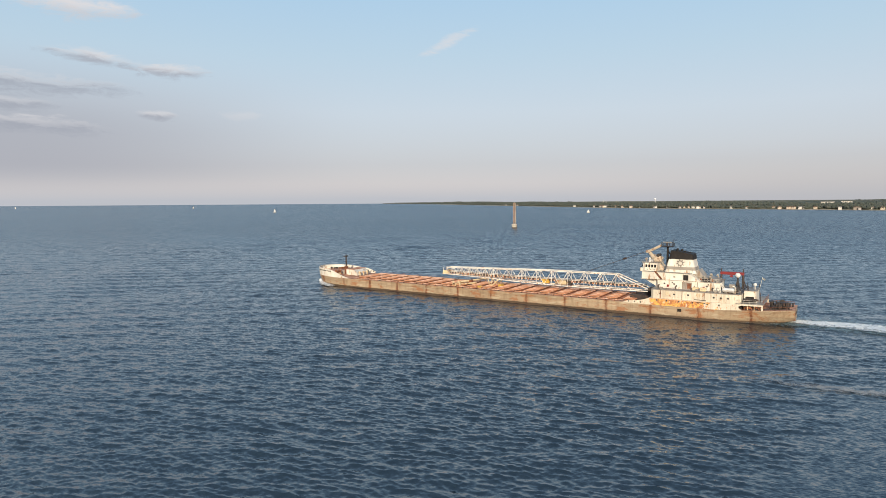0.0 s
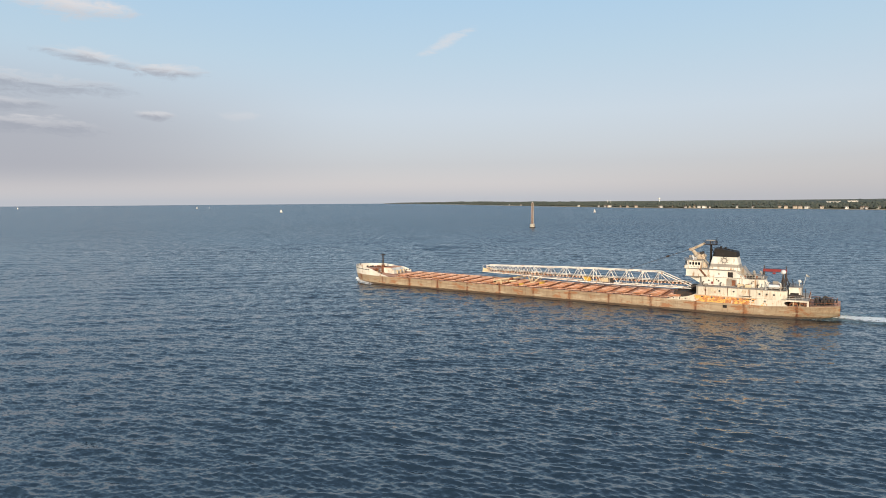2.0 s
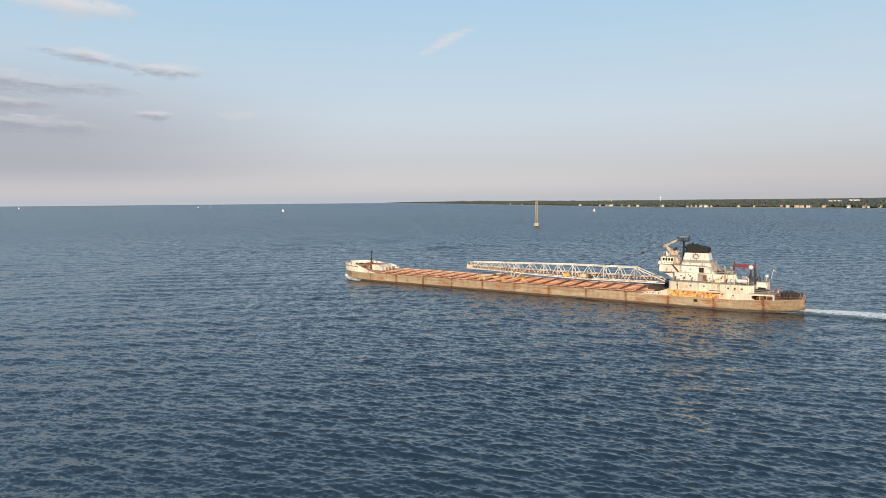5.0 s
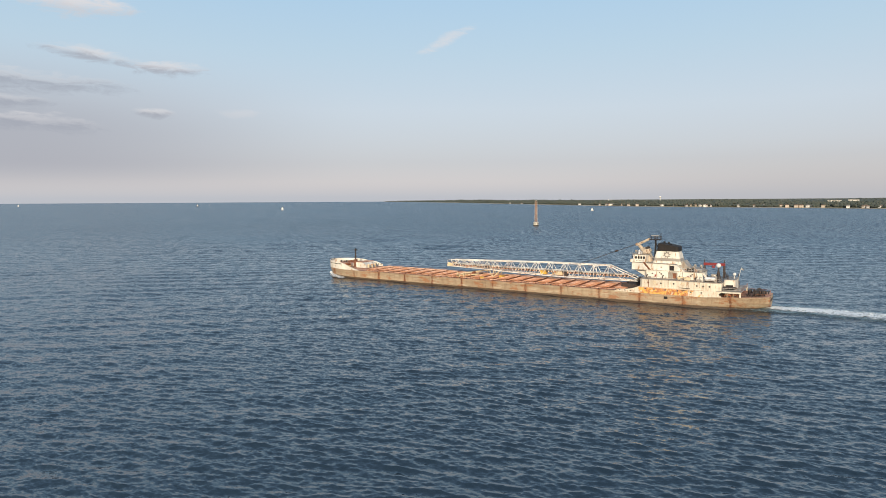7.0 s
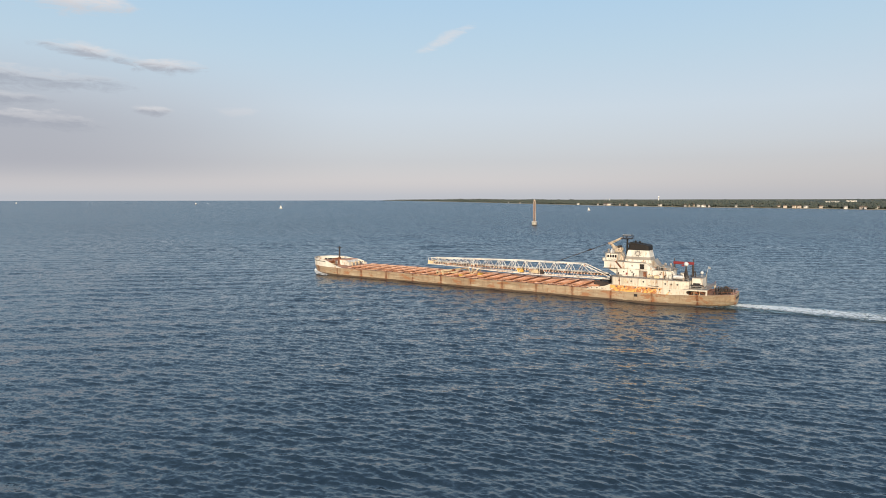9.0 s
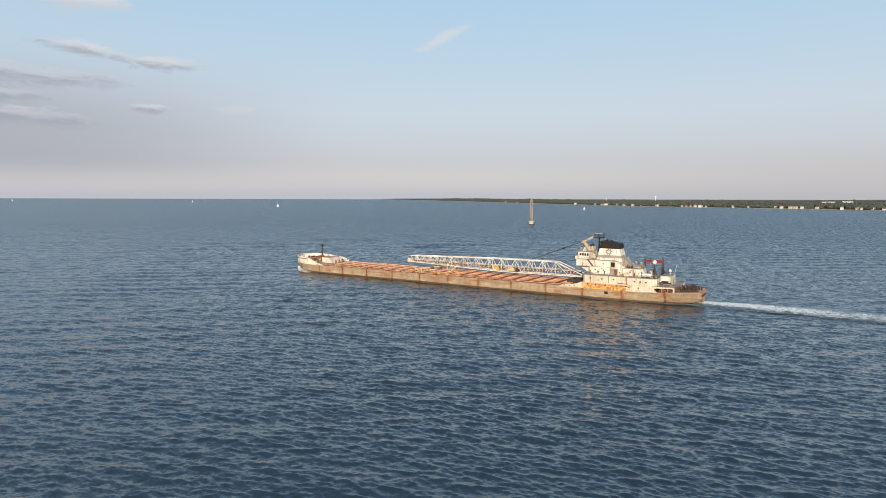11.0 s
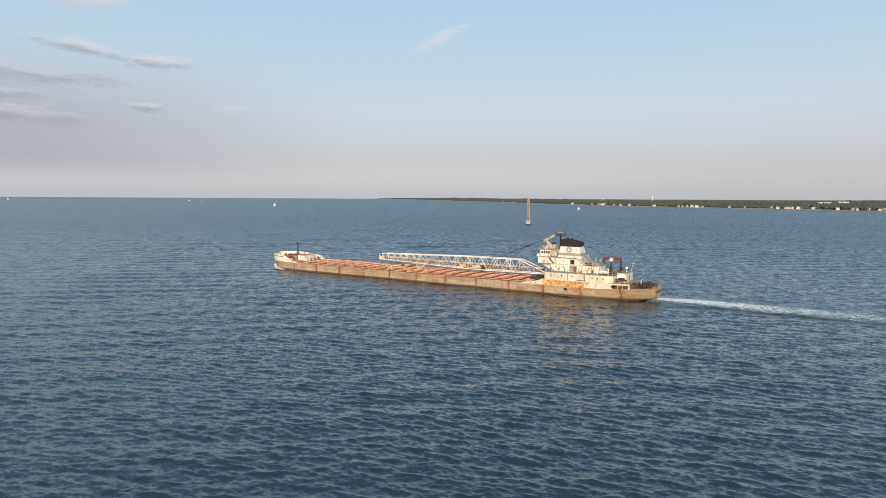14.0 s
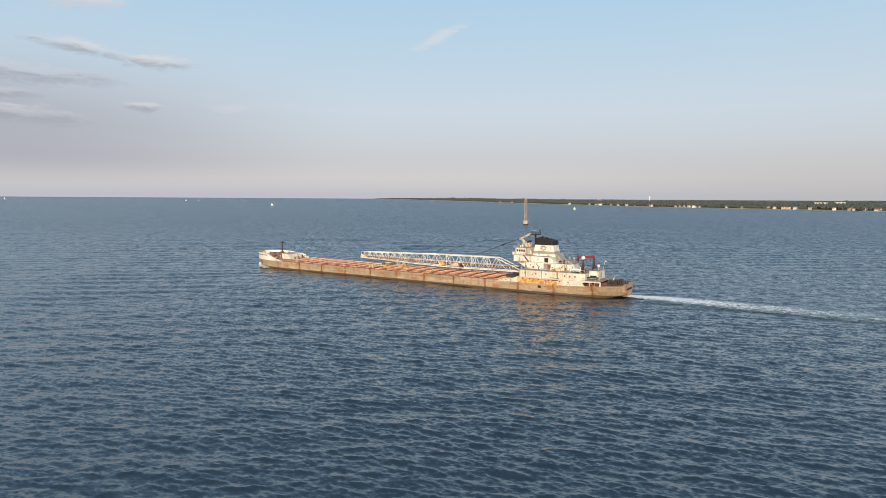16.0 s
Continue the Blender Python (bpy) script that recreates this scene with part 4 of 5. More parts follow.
def build_hatch_crane():
    c = new("hatch_crane")
    c.parent = ship
    tagged(c, "cream-yellow hatch crane folded on deck")
    part("beam", rod(B(), (77.2, -5.6, 5.1), (85.2, 4.6, 6.2), 0.42, 0.3, 4), CREAM, c)
    part("lower_beam", rod(B(), (77.6, -6.4, 4.5), (84.6, -3.4, 5.2), 0.34, 0.28, 4), CREAM, c)
    for x, y in ((76.6, -7.6), (79.6, -7.6), (82.6, 7.6), (85.6, 7.6)):
        part("leg", box(B(), x - 0.25, x + 0.25, y - 0.25, y + 0.25, 3.75, 6.0, 0.04), CREAM, c)
    part("cab", box(B(), 76.4, 77.8, -8.1, -6.8, 3.8, 5.3, 0.12), CREAM, c)
    part("cab_window", box(B(), 76.7, 77.5, -8.16, -8.0, 4.6, 5.05), GLASS, c)
    part("hook_block", box(B(), 87.0, 88.8, -7.2, -5.8, 3.9, 4.7, 0.2), YELLOW, c, "yellow lifting block")
    part("winch", rod(B(), (81, -2.2, 5.4), (81, -0.6, 5.4), 0.6, seg=10), RUST, c)


def portholes(parent, spots, y, r=0.26):
    for x, z in spots:
        s = 1 if y > 0 else -1
        p = part("porthole", rod(B(), (x, y - s * 0.1, z), (x, y + s * 0.07, z), r, seg=12), GLASS, parent)
        ring = B()
        k = 14
        for i in range(k):
            a, b = 2 * math.pi * i / k, 2 * math.pi * (i + 1) / k
            rod(ring, (x + r * math.cos(a), y + s * 0.06, z + r * math.sin(a)), (x + r * math.cos(b), y + s * 0.06, z + r * math.sin(b)), 0.05, seg=4)
        part("rim", ring, GREY, p)


def railing(parent, pts, z, h=1.05, mat=None, step=1.8):
    """Posts and two rails along a line of (x, y) points."""
    mat = mat or WHITE
    for (xa, ya), (xb, yb) in zip(pts, pts[1:]):
        d = math.hypot(xb - xa, yb - ya)
        k = max(1, round(d / step))
        for i in range(k + 1):
            u = i / k
            part("rail_post", rod(B(), (xa + (xb - xa) * u, ya + (yb - ya) * u, z), (xa + (xb - xa) * u, ya + (yb - ya) * u, z + h), 0.03, seg=4), mat, parent)
        for f in (0.5, 1.0):
            part("rail", rod(B(), (xa, ya, z + h * f), (xb, yb, z + h * f), 0.03, seg=4), mat, parent)


def level(name, outline, z0, z1, mat, label, lip=0.18, deck=True):
    """One storey of the house with a thin deck edge on top."""
    ob = part(name, slab(B(), outline, z0, z1), mat, ship, label)
    if deck:
        cx = sum(x for x, _ in outline) / len(outline)
        part("deck_edge", slab(B(), [(x + lip * (1 if x > cx else -1), y + lip * (1 if y > 0 else -1)) for x, y in outline], z1, z1 + 0.14), GREY, ob)
    return ob


def build_house():
    # storey 1: flush with the hull, cut away aft for the mooring deck
    xs = [152.0, 158, 164, 170, 174, 177.5]
    low = [(x, -deck_half(x) - 0.07) for x in xs] + [(x, deck_half(x) + 0.07) for x in reversed(xs)]
    bm = B()
    a, b = [], []
    for x, y in low:
        a.append(bm.verts.new((x, y, deck_z(x) - 0.1)))
        b.append(bm.verts.new((x, y, 5.85)))
    k = len(a)
    for i in range(k):
        bm.faces.new((a[i], a[(i + 1) % k], b[(i + 1) % k], b[i]))
    bm.faces.new(b)
    l1 = part("lower_storey", bm, HOUSE, ship, "cream white plating with a wide orange rust band")
    for s in (-1, 1):
        y = s * (HALF + 0.07)
        bm = prism(B(), [(143.5, 3.7), (152.0, 3.7), (152.0, 5.85), (150.5, 5.2), (148.5, 4.75), (145.5, 4.6)], y - 0.1, y + 0.02)
        w = part("side_plate", bm, HOUSE, ship, "cream bulwark plate sloping down to the deck")
        # Ports drawn as black stubs, with the shade of the holes in their colour
        for i in range(3):
            part("freeing_port_shade", rod(B(), (145.6 + 1.9 * i, y + s * 0.12, 4.25), (145.6 + 1.9 * i, y - s * 0.02, 4.25), 0.24, seg=8), BLACK, w)
        # plating arch round the mooring opening, aft
        bm = prism(B(), [(177.5, 5.15), (179, 5.5), (184.5, 5.6), (184.5, 5.95), (177.5, 5.95)], s * 9.6 - 0.08, s * 9.6 + 0.08)
        part("arch_plate", bm, HOUSE, ship)
        bm = prism(B(), [(177.4, 3.9), (179.0, 4.1), (178.2, 4.6), (178.0, 5.1), (178.6, 5.5), (177.4, 5.6)], s * 9.72 - 0.1, s * 9.72 + 0.1)
        part("arch_foot", bm, HOUSE, ship)
        part("arch_post", box(B(), 184.0, 184.5, s * 8.6 - 0.2, s * 8.6 + 0.2, 4.2, 5.8), HOUSE, ship)
    portholes(l1, [(x, 5.3) for x in (154.5, 157.5, 161.2, 165.2)] + [(169.5, 5.2), (172.8, 5.2)], -HALF - 0.07, 0.24)
    part("side_door", box(B(), 166.4, 168.9, -HALF - 0.12, -HALF + 0.1, 5.35, 5.6), BLACK, l1)
    part("deck_over", slab(B(), [(177.3, -9.9), (184.6, -8.6), (184.6, 8.6), (177.3, 9.9)], 5.85, 6.05), GREY, ship)
    part("aft_bulkhead", box(B(), 179.5, 180.0, -6.5, 6.5, 4.0, 5.9), HOUSE, ship)
    # storey 2
    o2 = [(152.5, -9.3), (153.2, -9.9), (176.5, -9.75), (178.6, -8.6), (178.6, 8.6), (176.5, 9.75), (153.2, 9.9), (152.5, 9.3)]
    l2 = level("main_storey", o2, 5.85, 8.5, HOUSE, "cream white house storey with portholes", 0.1)
    portholes(l2, [(155.4, 7.4), (159.6, 7.4), (163.8, 7.5), (171.2, 7.3), (173.2, 7.3), (175.2, 7.3)], -9.84, 0.27)
    for x in (157.6, 166.8):
        ring = B()
        for i in range(12):
            t0, t1 = math.pi * i / 6, math.pi * (i + 1) / 6
            rod(ring, (x + 0.42 * math.cos(t0), -9.92, 7.6 + 0.42 * math.sin(t0)), (x + 0.42 * math.cos(t1), -9.92, 7.6 + 0.42 * math.sin(t1)), 0.1, seg=5)
        part("life_ring", ring, CREAM, l2)
    part("fender_bar", rod(B(), (165.5, -9.95, 6.25), (169.0, -9.95, 6.25), 0.1), DARK, l2)
    railing(l2, [(172.6, -9.6), (178.4, -8.5)], 8.64)
    railing(l2, [(153.0, -9.7), (172.4, -9.7)], 8.64, 0.9, GREY, 2.2)
    # storey 3
    o3 = [(152.6, -4.2), (153.2, -5.4), (171.2, -5.4), (172.0, -4.5), (172.0, 4.5), (171.2, 5.4), (153.2, 5.4), (152.6, 4.2)]
    l3 = level("upper_storey", o3, 8.64, 11.2, WHITE, "cream white upper storey")
    part("door_panel", box(B(), 161.0, 164.0, -5.46, -5.0, 8.7, 10.9), GREY, l3, "grey panel with a door")
    part("door", box(B(), 162.6, 163.7, -5.52, -5.4, 8.75, 10.6, 0.02), RUST, l3)
    portholes(l3, [(155.6, 10.1), (158.6, 10.1), (168.4, 10.0)], -5.42, 0.24)
    for x in (165.4, 167.6):
        part("deck_locker", box(B(), x - 0.9, x + 0.9, -7.6, -6.6, 8.64, 9.7, 0.08), CREAM, l2)
    railing(l3, [(163.6, -5.3), (171.8, -5.2)], 11.34)
    # storey 4 carries the wheelhouse and overhangs the front
    bm = prism(B(), [(148.4, 11.34), (166.4, 11.34), (163.4, 13.5), (148.4, 13.7)], -5.7, 5.7)
    l4 = part("bridge_deck", bm, WHITE, ship, "cream white bridge storey overhanging the front")
    part("soffit", box(B(), 148.2, 152.8, -5.85, 5.85, 11.16, 11.34), GREY, l4)
    for y in (-4, 4):
        part("bracket", prism(B(), [(148.8, 11.16), (152.6, 11.16), (152.6, 8.9)], y - 0.12, y + 0.12), WHITE, l4)
    # Solid panel on the wall; its black colour is the doorway's shade.
    part("doorway_shade", box(B(), 161.4, 162.9, -5.78, -5.5, 11.5, 13.2), BLACK, l4, "black panel for the shade of an open doorway")
    part("ladder", rod(rod(B(), (154.6, -5.95, 11.4), (152.4, -5.95, 14.0), 0.12), (155.0, -5.95, 11.4), (152.8, -5.95, 14.0), 0.12), RUST, l4, "rusty inclined ladder")
    part("sign_board", box(B(), 158.4, 158.9, -5.78, -5.6, 12.2, 12.7), GREY, l4)
    part("bridge_roof", prism(B(), [(148.2, 13.7), (163.5, 13.5), (163.5, 13.62), (148.2, 13.82)], -5.85, 5.85), GREY, l4)
    railing(l4, [(153.4, -5.6), (156.0, -5.6)], 13.8)
    # wheelhouse
    ow = [(147.6, -2.4), (148.3, -3.9), (149.2, -4.4), (153.0, -4.4), (153.0, 4.4), (149.2, 4.4), (148.3, 3.9), (147.6, 2.4)]
    wh = level("wheelhouse", ow, 13.8, 16.4, WHITE, "white wheelhouse with a row of dark windows", 0.22)
    for i in range(4):
        x = 149.5 + i * 0.92
        win = part("window", box(B(), x - 0.33, x + 0.33, -4.47, -4.3, 14.95, 15.85, 0.02), GLASS, wh)
        part("frame", box(box(B(), x - 0.41, x - 0.33, -4.5, -4.35, 14.9, 15.9), x + 0.33, x + 0.41, -4.5, -4.35, 14.9, 15.9), WHITE, win)
    for i in range(6):
        y = -2.1 + i * 0.84
        part("window", box(B(), 147.52, 147.75, y - 0.33, y + 0.33, 14.95, 15.85), GLASS, wh)
    for dy in (-1, 1):
        bm = B()
        box(bm, -0.35, 0.35, -0.06, 0.06, 14.95, 15.85)
        ob = part("window", bm, GLASS, wh)
        ob.matrix_basis = pose(147.93, dy * 3.2, 0, 0, 0, dy * 65)
    for i in range(3):
        part("vent_square", box(B(), 149.6 + i * 1.1, 150.0 + i * 1.1, -4.46, -4.35, 14.1, 14.4), GREY, wh)
    railing(wh, [(147.6, -4.4), (153.0, -4.4)], 16.54, 0.7, GREY)
    part("wing", box(B(), 148.0, 149.0, -6.4, -4.4, 13.8, 14.9, 0.05), WHITE, wh)
    part("searchlight", rod(rod(B(), (149.0, -2.5, 16.5), (149.0, -2.5, 17.2), 0.1), (148.7, -2.5, 17.5), (149.4, -2.5, 17.6), 0.38, seg=12), GREY, wh)
    part("roof_box", box(B(), 150.0, 151.2, -3.6, -2.2, 16.5, 17.4, 0.1), DOME, wh)
    part("satellite_dome", ball(B(), (149.4, 1.0, 17.3), 0.6), DOME, wh, "", True)


def build_funnel():
    def ring(bm, x0, x1, hw, z):
        pts = []
        for i in range(20):
            t = 2 * math.pi * i / 20
            c, s = math.cos(t), math.sin(t)
            px = (abs(c) ** 0.22) * (1 if c > 0 else -1)
            py = (abs(s) ** 0.22) * (1 if s > 0 else -1)
            pts.append(bm.verts.new(((x0 + x1) / 2 + px * (x1 - x0) / 2, py * hw, z)))
        return pts

    def shell(name, rows, mat, parent, label=""):
        bm = B()
        rs = [ring(bm, *r) for r in rows]
        for a, b in zip(rs, rs[1:]):
            for i in range(20):
                bm.faces.new((a[i], a[(i + 1) % 20], b[(i + 1) % 20], b[i]))
        bm.faces.new(rs[0])
        bm.faces.new(rs[-1])
        return part(name, bm, mat, parent, label)
    f = shell("funnel", [(154.9, 165.0, 3.5, 13.4), (155.3, 164.6, 3.4, 14.6)], WHITE, ship, "white funnel with a black top")
    shell("grey_band", [(155.2, 164.7, 3.44, 14.5), (155.4, 164.4, 3.4, 15.5)], GREY, f, "grey band round the funnel")
    shell("casing", [(155.4, 164.35, 3.35, 15.4), (156.1, 163.7, 3.1, 18.0)], WHITE, f)
    shell("black_top", [(156.0, 163.85, 3.2, 17.9), (156.5, 163.6, 3.1, 19.5)], BLACK, f, "sooty black funnel top")
    part("funnel_cap", prism(B(), [(156.55, 19.5), (163.55, 19.5), (163.3, 19.62), (159.2, 20.35), (156.75, 20.6)], -2.95, 2.95), BLACK, f)
    for x, y, h in ((158.2, -0.6, 21.2), (159.4, 0.7, 20.9), (160.6, -0.8, 20.5), (161.8, 0.2, 20.1)):
        part("exhaust_pipe", rod(B(), (x, y, 19.2), (x + 0.2, y, h), 0.34, seg=10), BLACK, f)
    # plain wheel-shaped mark
    bm = B()
    cx, cz = 159.9, 16.7
    yy = -3.36
    for i in range(16):
        a, b = 2 * math.pi * i / 16, 2 * math.pi * (i + 1) / 16
        rod(bm, (cx + 0.75 * math.cos(a), yy, cz + 0.75 * math.sin(a)), (cx + 0.75 * math.cos(b), yy, cz + 0.75 * math.sin(b)), 0.13, seg=4)
    for i in range(8):
        a = 2 * math.pi * i / 8 + 0.2
        rod(bm, (cx + 0.7 * math.cos(a), yy, cz + 0.7 * math.sin(a)), (cx + 1.2 * math.cos(a), yy, cz + 1.2 * math.sin(a)), 0.14, seg=4)
    part("wheel_mark", bm, GREY, f, "dark plain wheel-shaped mark")
    # sloped casing behind the funnel
    part("engine_casing", prism(B(), [(163.0, 13.3), (165.4, 14.8), (167.0, 12.6), (171.5, 11.9), (171.5, 11.2), (163.0, 11.3)], -2.9, 2.9), GREY, f, "weathered grey engine casing")
    for x, y in ((167.5, -3.6), (169.2, -3.4), (170.4, 2.8), (168.3, 3.6)):
        part("cowl_vent", rod(rod(B(), (x, y, 11.3), (x, y, 12.6), 0.26, seg=8), (x + 0.1, y, 12.6), (x - 0.5, y, 12.9), 0.38, 0.45, 10), GREY, f)


def build_masts():
    m = part("radar_mast", rod(B(), (155.2, -0.2, 13.6), (155.2, -0.2, 21.6), 0.42, 0.3, 8), BLACK, ship, "black radar mast with a round platform")
    part("platform", rod(B(), (155.2, -0.2, 21.6), (155.2, -0.2, 21.8), 1.9, 2.1, 12), DARK, m)
    rl = B()
    for i in range(12):
        t0, t1 = math.pi * i / 6, math.pi * (i + 1) / 6
        p0 = (155.2 + 2.1 * math.cos(t0), -0.2 + 2.1 * math.sin(t0))
        p1 = (155.2 + 2.1 * math.cos(t1), -0.2 + 2.1 * math.sin(t1))
        rod(rl, (*p0, 21.8), (*p0, 22.9), 0.05, seg=4)
        rod(rl, (*p0, 22.9), (*p1, 22.9), 0.05, seg=4)
        rod(rl, (*p0, 22.35), (*p1, 22.35), 0.04, seg=4)
    part("platform_rail", rl, DARK, m)
    part("radar_scanner", box(B(), 153.6, 156.4, -0.45, -0.05, 22.95, 23.2, 0.04), GREY, m)
    part("radar_post", rod(B(), (155.0, -0.2, 21.8), (155.0, -0.2, 22.95), 0.16), DARK, m)
    for x, y in ((156.9, -0.9), (156.7, 1.0)):
        part("aerial", rod(B(), (x, y, 21.8), (x + 0.1, y, 24.0), 0.05, seg=4), DARK, m)
    part("mast_brace", rod(B(), (157.2, -0.2, 16.5), (155.3, -0.2, 20.6), 0.14), BLACK, m)
    # boom hoist: heavy tapered post leaning forward, with a jib
    h = part("hoist_post", rod(rod(B(), (153.6, 0, 13.6), (150.4, 0, 18.2), 1.15, 0.7, 8), (150.4, 0, 18.2), (149.0, 0, 19.9), 0.7, 0.45, 8), TAN, ship, "tan steel hoist post leaning forward")
    part("hoist_arm", rod(B(), (148.6, 0, 19.6), (153.2, 0, 22.0), 0.5, 0.4, 8), TAN, h, "tan hoist arm")
    part("sheave", rod(B(), (148.7, -0.7, 19.8), (148.7, 0.7, 19.8), 0.5, seg=14), TAN, h)
    part("hoist_housing", box(B(), 151.0, 153.4, -1.1, 1.1, 16.6, 18.4, 0.2), TAN, h, "tan winch housing")
    part("hoist_drum", rod(B(), (152.4, -1.4, 18.7), (152.4, 1.4, 18.7), 0.5, seg=12), DARK, h)
    part("hoist_stay", rod(B(), (153.8, 0, 17.6), (150.8, 0, 18.6), 0.5, 0.4, 6), GREY, h)
    for y in (-1.6, 1.6):
        part("hoist_leg", rod(B(), (152.6, y * 1.4, 13.7), (150.8, y * 0.4, 18.0), 0.3, 0.24, 6), TAN, h)
    part("hoist_leg_brace", rod(B(), (155.6, 0, 13.8), (151.6, 0, 18.4), 0.3, 0.22, 6), GREY, h)
    for y in (-0.45, 0.45):
        part("hoist_cable", rod(B(), (148.6, y, 19.9), (127.2, y * 3.4, 11.6), 0.07, seg=5), DARK, h)
    part("cable_block", rod(B(), (141.6, 0, 17.2), (140.5, 0, 16.8), 0.38, 0.3, 8), DARK, h)


def build_stern():
    # red gantry on the boat deck
    g = new("red_gantry")
    g.parent = ship
    tagged(g, "dark red beam gantry over the boat deck")
    part("beam", box(B(), 170.6, 177.6, 4.6, 5.6, 12.9, 13.8, 0.08), RED, g, "faded red beam")
    for x in (170.9, 177.3):
        part("post", rod(rod(B(), (x, 4.2, 8.6), (x, 5.0, 12.9), 0.28), (x, 5.0, 12.9), (x, 5.0, 14.9), 0.14), DARK, g)
        part("post", rod(B(), (x, 6.0, 8.6), (x, 5.2, 12.9), 0.28), DARK, g)
        part("post_brace", rod(B(), (x + 1.2, 5.1, 8.6), (x, 5.1, 11.6), 0.16), DARK, g)
    part("hook", box(B(), 173.4, 174.3, 4.8, 5.4, 12.1, 12.7, 0.05), RED, g)
    d = part("radome_mast", rod(B(), (177.4, -7.6, 8.6), (177.4, -7.6, 14.2), 0.3, 0.22, 6), DARK, ship, "dark post carrying a white radome")
    part("radome", ball(B(), (177.4, -7.6, 14.3), 0.76, 16), DOME, d, "white radome", True)
    for k in range(4):
        s = (-1, 1)[k % 2]
        t = (-1, 1)[k // 2]
        part("mast_strut", rod(B(), (177.4 + s * 0.9, -7.6 + t * 0.9, 8.6), (177.4, -7.6, 13.4), 0.1), DARK, d)
        part("mast_tie", rod(B(), (177.4 + s * 0.5, -7.6 + 0.5, 10.0), (177.4 + s * 0.5, -7.6 - 0.5, 10.0), 0.07), DARK, d)
    # boat deck clutter
    b = part("lifeboat", box(B(), 173.2, 176.8, -8.8, -6.6, 9.1, 10.2, 0.45), DOME, ship, "white covered lifeboat")
    part("davit", rod(rod(B(), (172.8, -8.6, 8.6), (172.8, -9.0, 10.9), 0.14), (172.8, -9.0, 10.9), (173.8, -9.2, 11.1), 0.12), WHITE, b)
    part("davit", rod(rod(B(), (176.9, -8.6, 8.6), (176.9, -9.0, 10.9), 0.14), (176.9, -9.0, 10.9), (176.2, -9.2, 11.1), 0.12), WHITE, b)
    part("cradle", box(B(), 173.4, 176.6, -8.4, -7.0, 8.6, 9.15), DARK, b)
    s = part("stairway", prism(B(), [(171.9, 11.2), (173.4, 8.64), (174.0, 8.64), (172.5, 11.3)], -4.9, -3.7), WHITE, ship, "steep white stairway")
    for k in range(7):
        part("tread", box(B(), 172.3 + 0.2 * k, 172.6 + 0.2 * k, -4.95, -3.65, 10.9 - 0.34 * k, 10.98 - 0.34 * k), DARK, s)
    for x, y, w, hh in ((174.6, 1.8, 1.6, 1.6), (176.4, -2.8, 1.3, 1.2), (175.0, -3.6, 1.0, 0.9)):
        part("deck_locker", box(B(), x - w / 2, x + w / 2, y - 0.7, y + 0.7, 8.64, 8.64 + hh, 0.08), GREY, ship)
    railing(ship, [(178.4, -8.4), (178.4, 8.4)], 8.64, 1.0, DARK)
    # after house
    a = part("after_house", slab(B(), [(178.9, -4.8), (181.8, -4.5), (182.2, -3.8), (182.2, 3.8), (181.8, 4.5), (178.9, 4.8)], 6.05, 9.3), WHITE, ship, "small white after house")
    part("roof", slab(B(), [(178.8, -4.95), (181.9, -4.65), (182.35, -3.9), (182.35, 3.9), (181.9, 4.65), (178.8, 4.95)], 9.3, 9.42), GREY, a)
    # No recess is modelled: a black box gives the shade under the roof
    part("recess_shade", box(B(), 179.3, 181.6, -4.9, -4.3, 6.3, 7.6), BLACK, a, "black panel for the shaded recess under the roof")
    part("satellite_dome", ball(B(), (181.6, -2.4, 11.1), 0.55), DOME, a, "", True)
    part("dome_post", rod(B(), (181.6, -2.4, 9.6), (181.6, -2.4, 10.6), 0.12), WHITE, a)
    for x, y, h in ((179.6, -3.0, 11.8), (180.4, 1.0, 11.2), (182.2, 2.6, 10.8), (183.4, -4.8, 9.2), (180.0, -4.6, 10.9)):
        part("pole", rod(B(), (x, y, 6.1), (x, y, h), 0.09, seg=5), DARK, a)
    part("rescue_boat", rod(rod(B(), (179.0, -7.4, 6.9), (182.2, -6.6, 6.9), 0.55, 0.5, 8), (182.2, -6.6, 6.9), (183.0, -6.4, 7.0), 0.5, 0.2, 8), DARK, ship, "dark inflatable boat on the stern")
    railing(ship, [(177.6, -9.7), (184.4, -8.4)], 6.05, 1.0, WHITE)
    railing(ship, [(184.4, -8.4), (184.4, 8.4)], 6.05, 1.0, RUST)
    fl = part("flag_staff", rod(B(), (182.6, 0, 9.6), (183.3, 0, 13.2), 0.05, seg=5), WHITE, ship)
    bm = B()
    g = []
    for i in range(7):
        u = i / 6
        g.append([bm.verts.new((183.25 - 0.1 * v + u * 0.9, 0.15 * math.sin(5 * u), 13.1 - v * 0.6 - 0.35 * u)) for v in (0, 0.5, 1)])
    for p, q in zip(g, g[1:]):
        for j in range(2):
            bm.faces.new((p[j], p[j + 1], q[j + 1], q[j]))
    bmesh.ops.solidify(bm, geom=bm.faces[:], thickness=0.03)
    part("flag", bm, DOME, fl, "small faded flag", True)
    # mooring deck gear under the arch and on the fantail
    rnd = random.Random(8)
    for x, y, r in ((180.6, -7.6, 0.75), (182.6, -7.2, 0.6), (181.2, 7.4, 0.75), (188.4, -3.6, 0.8), (188.6, 2.6, 0.85)):
        zz = deck_z(x) + 0.95
        w = part("mooring_winch", rod(B(), (x, y - 1.0, zz), (x, y + 1.0, zz), r * 0.7, seg=12), DARK if x > 186 else RUST, ship, "rusty mooring winch")
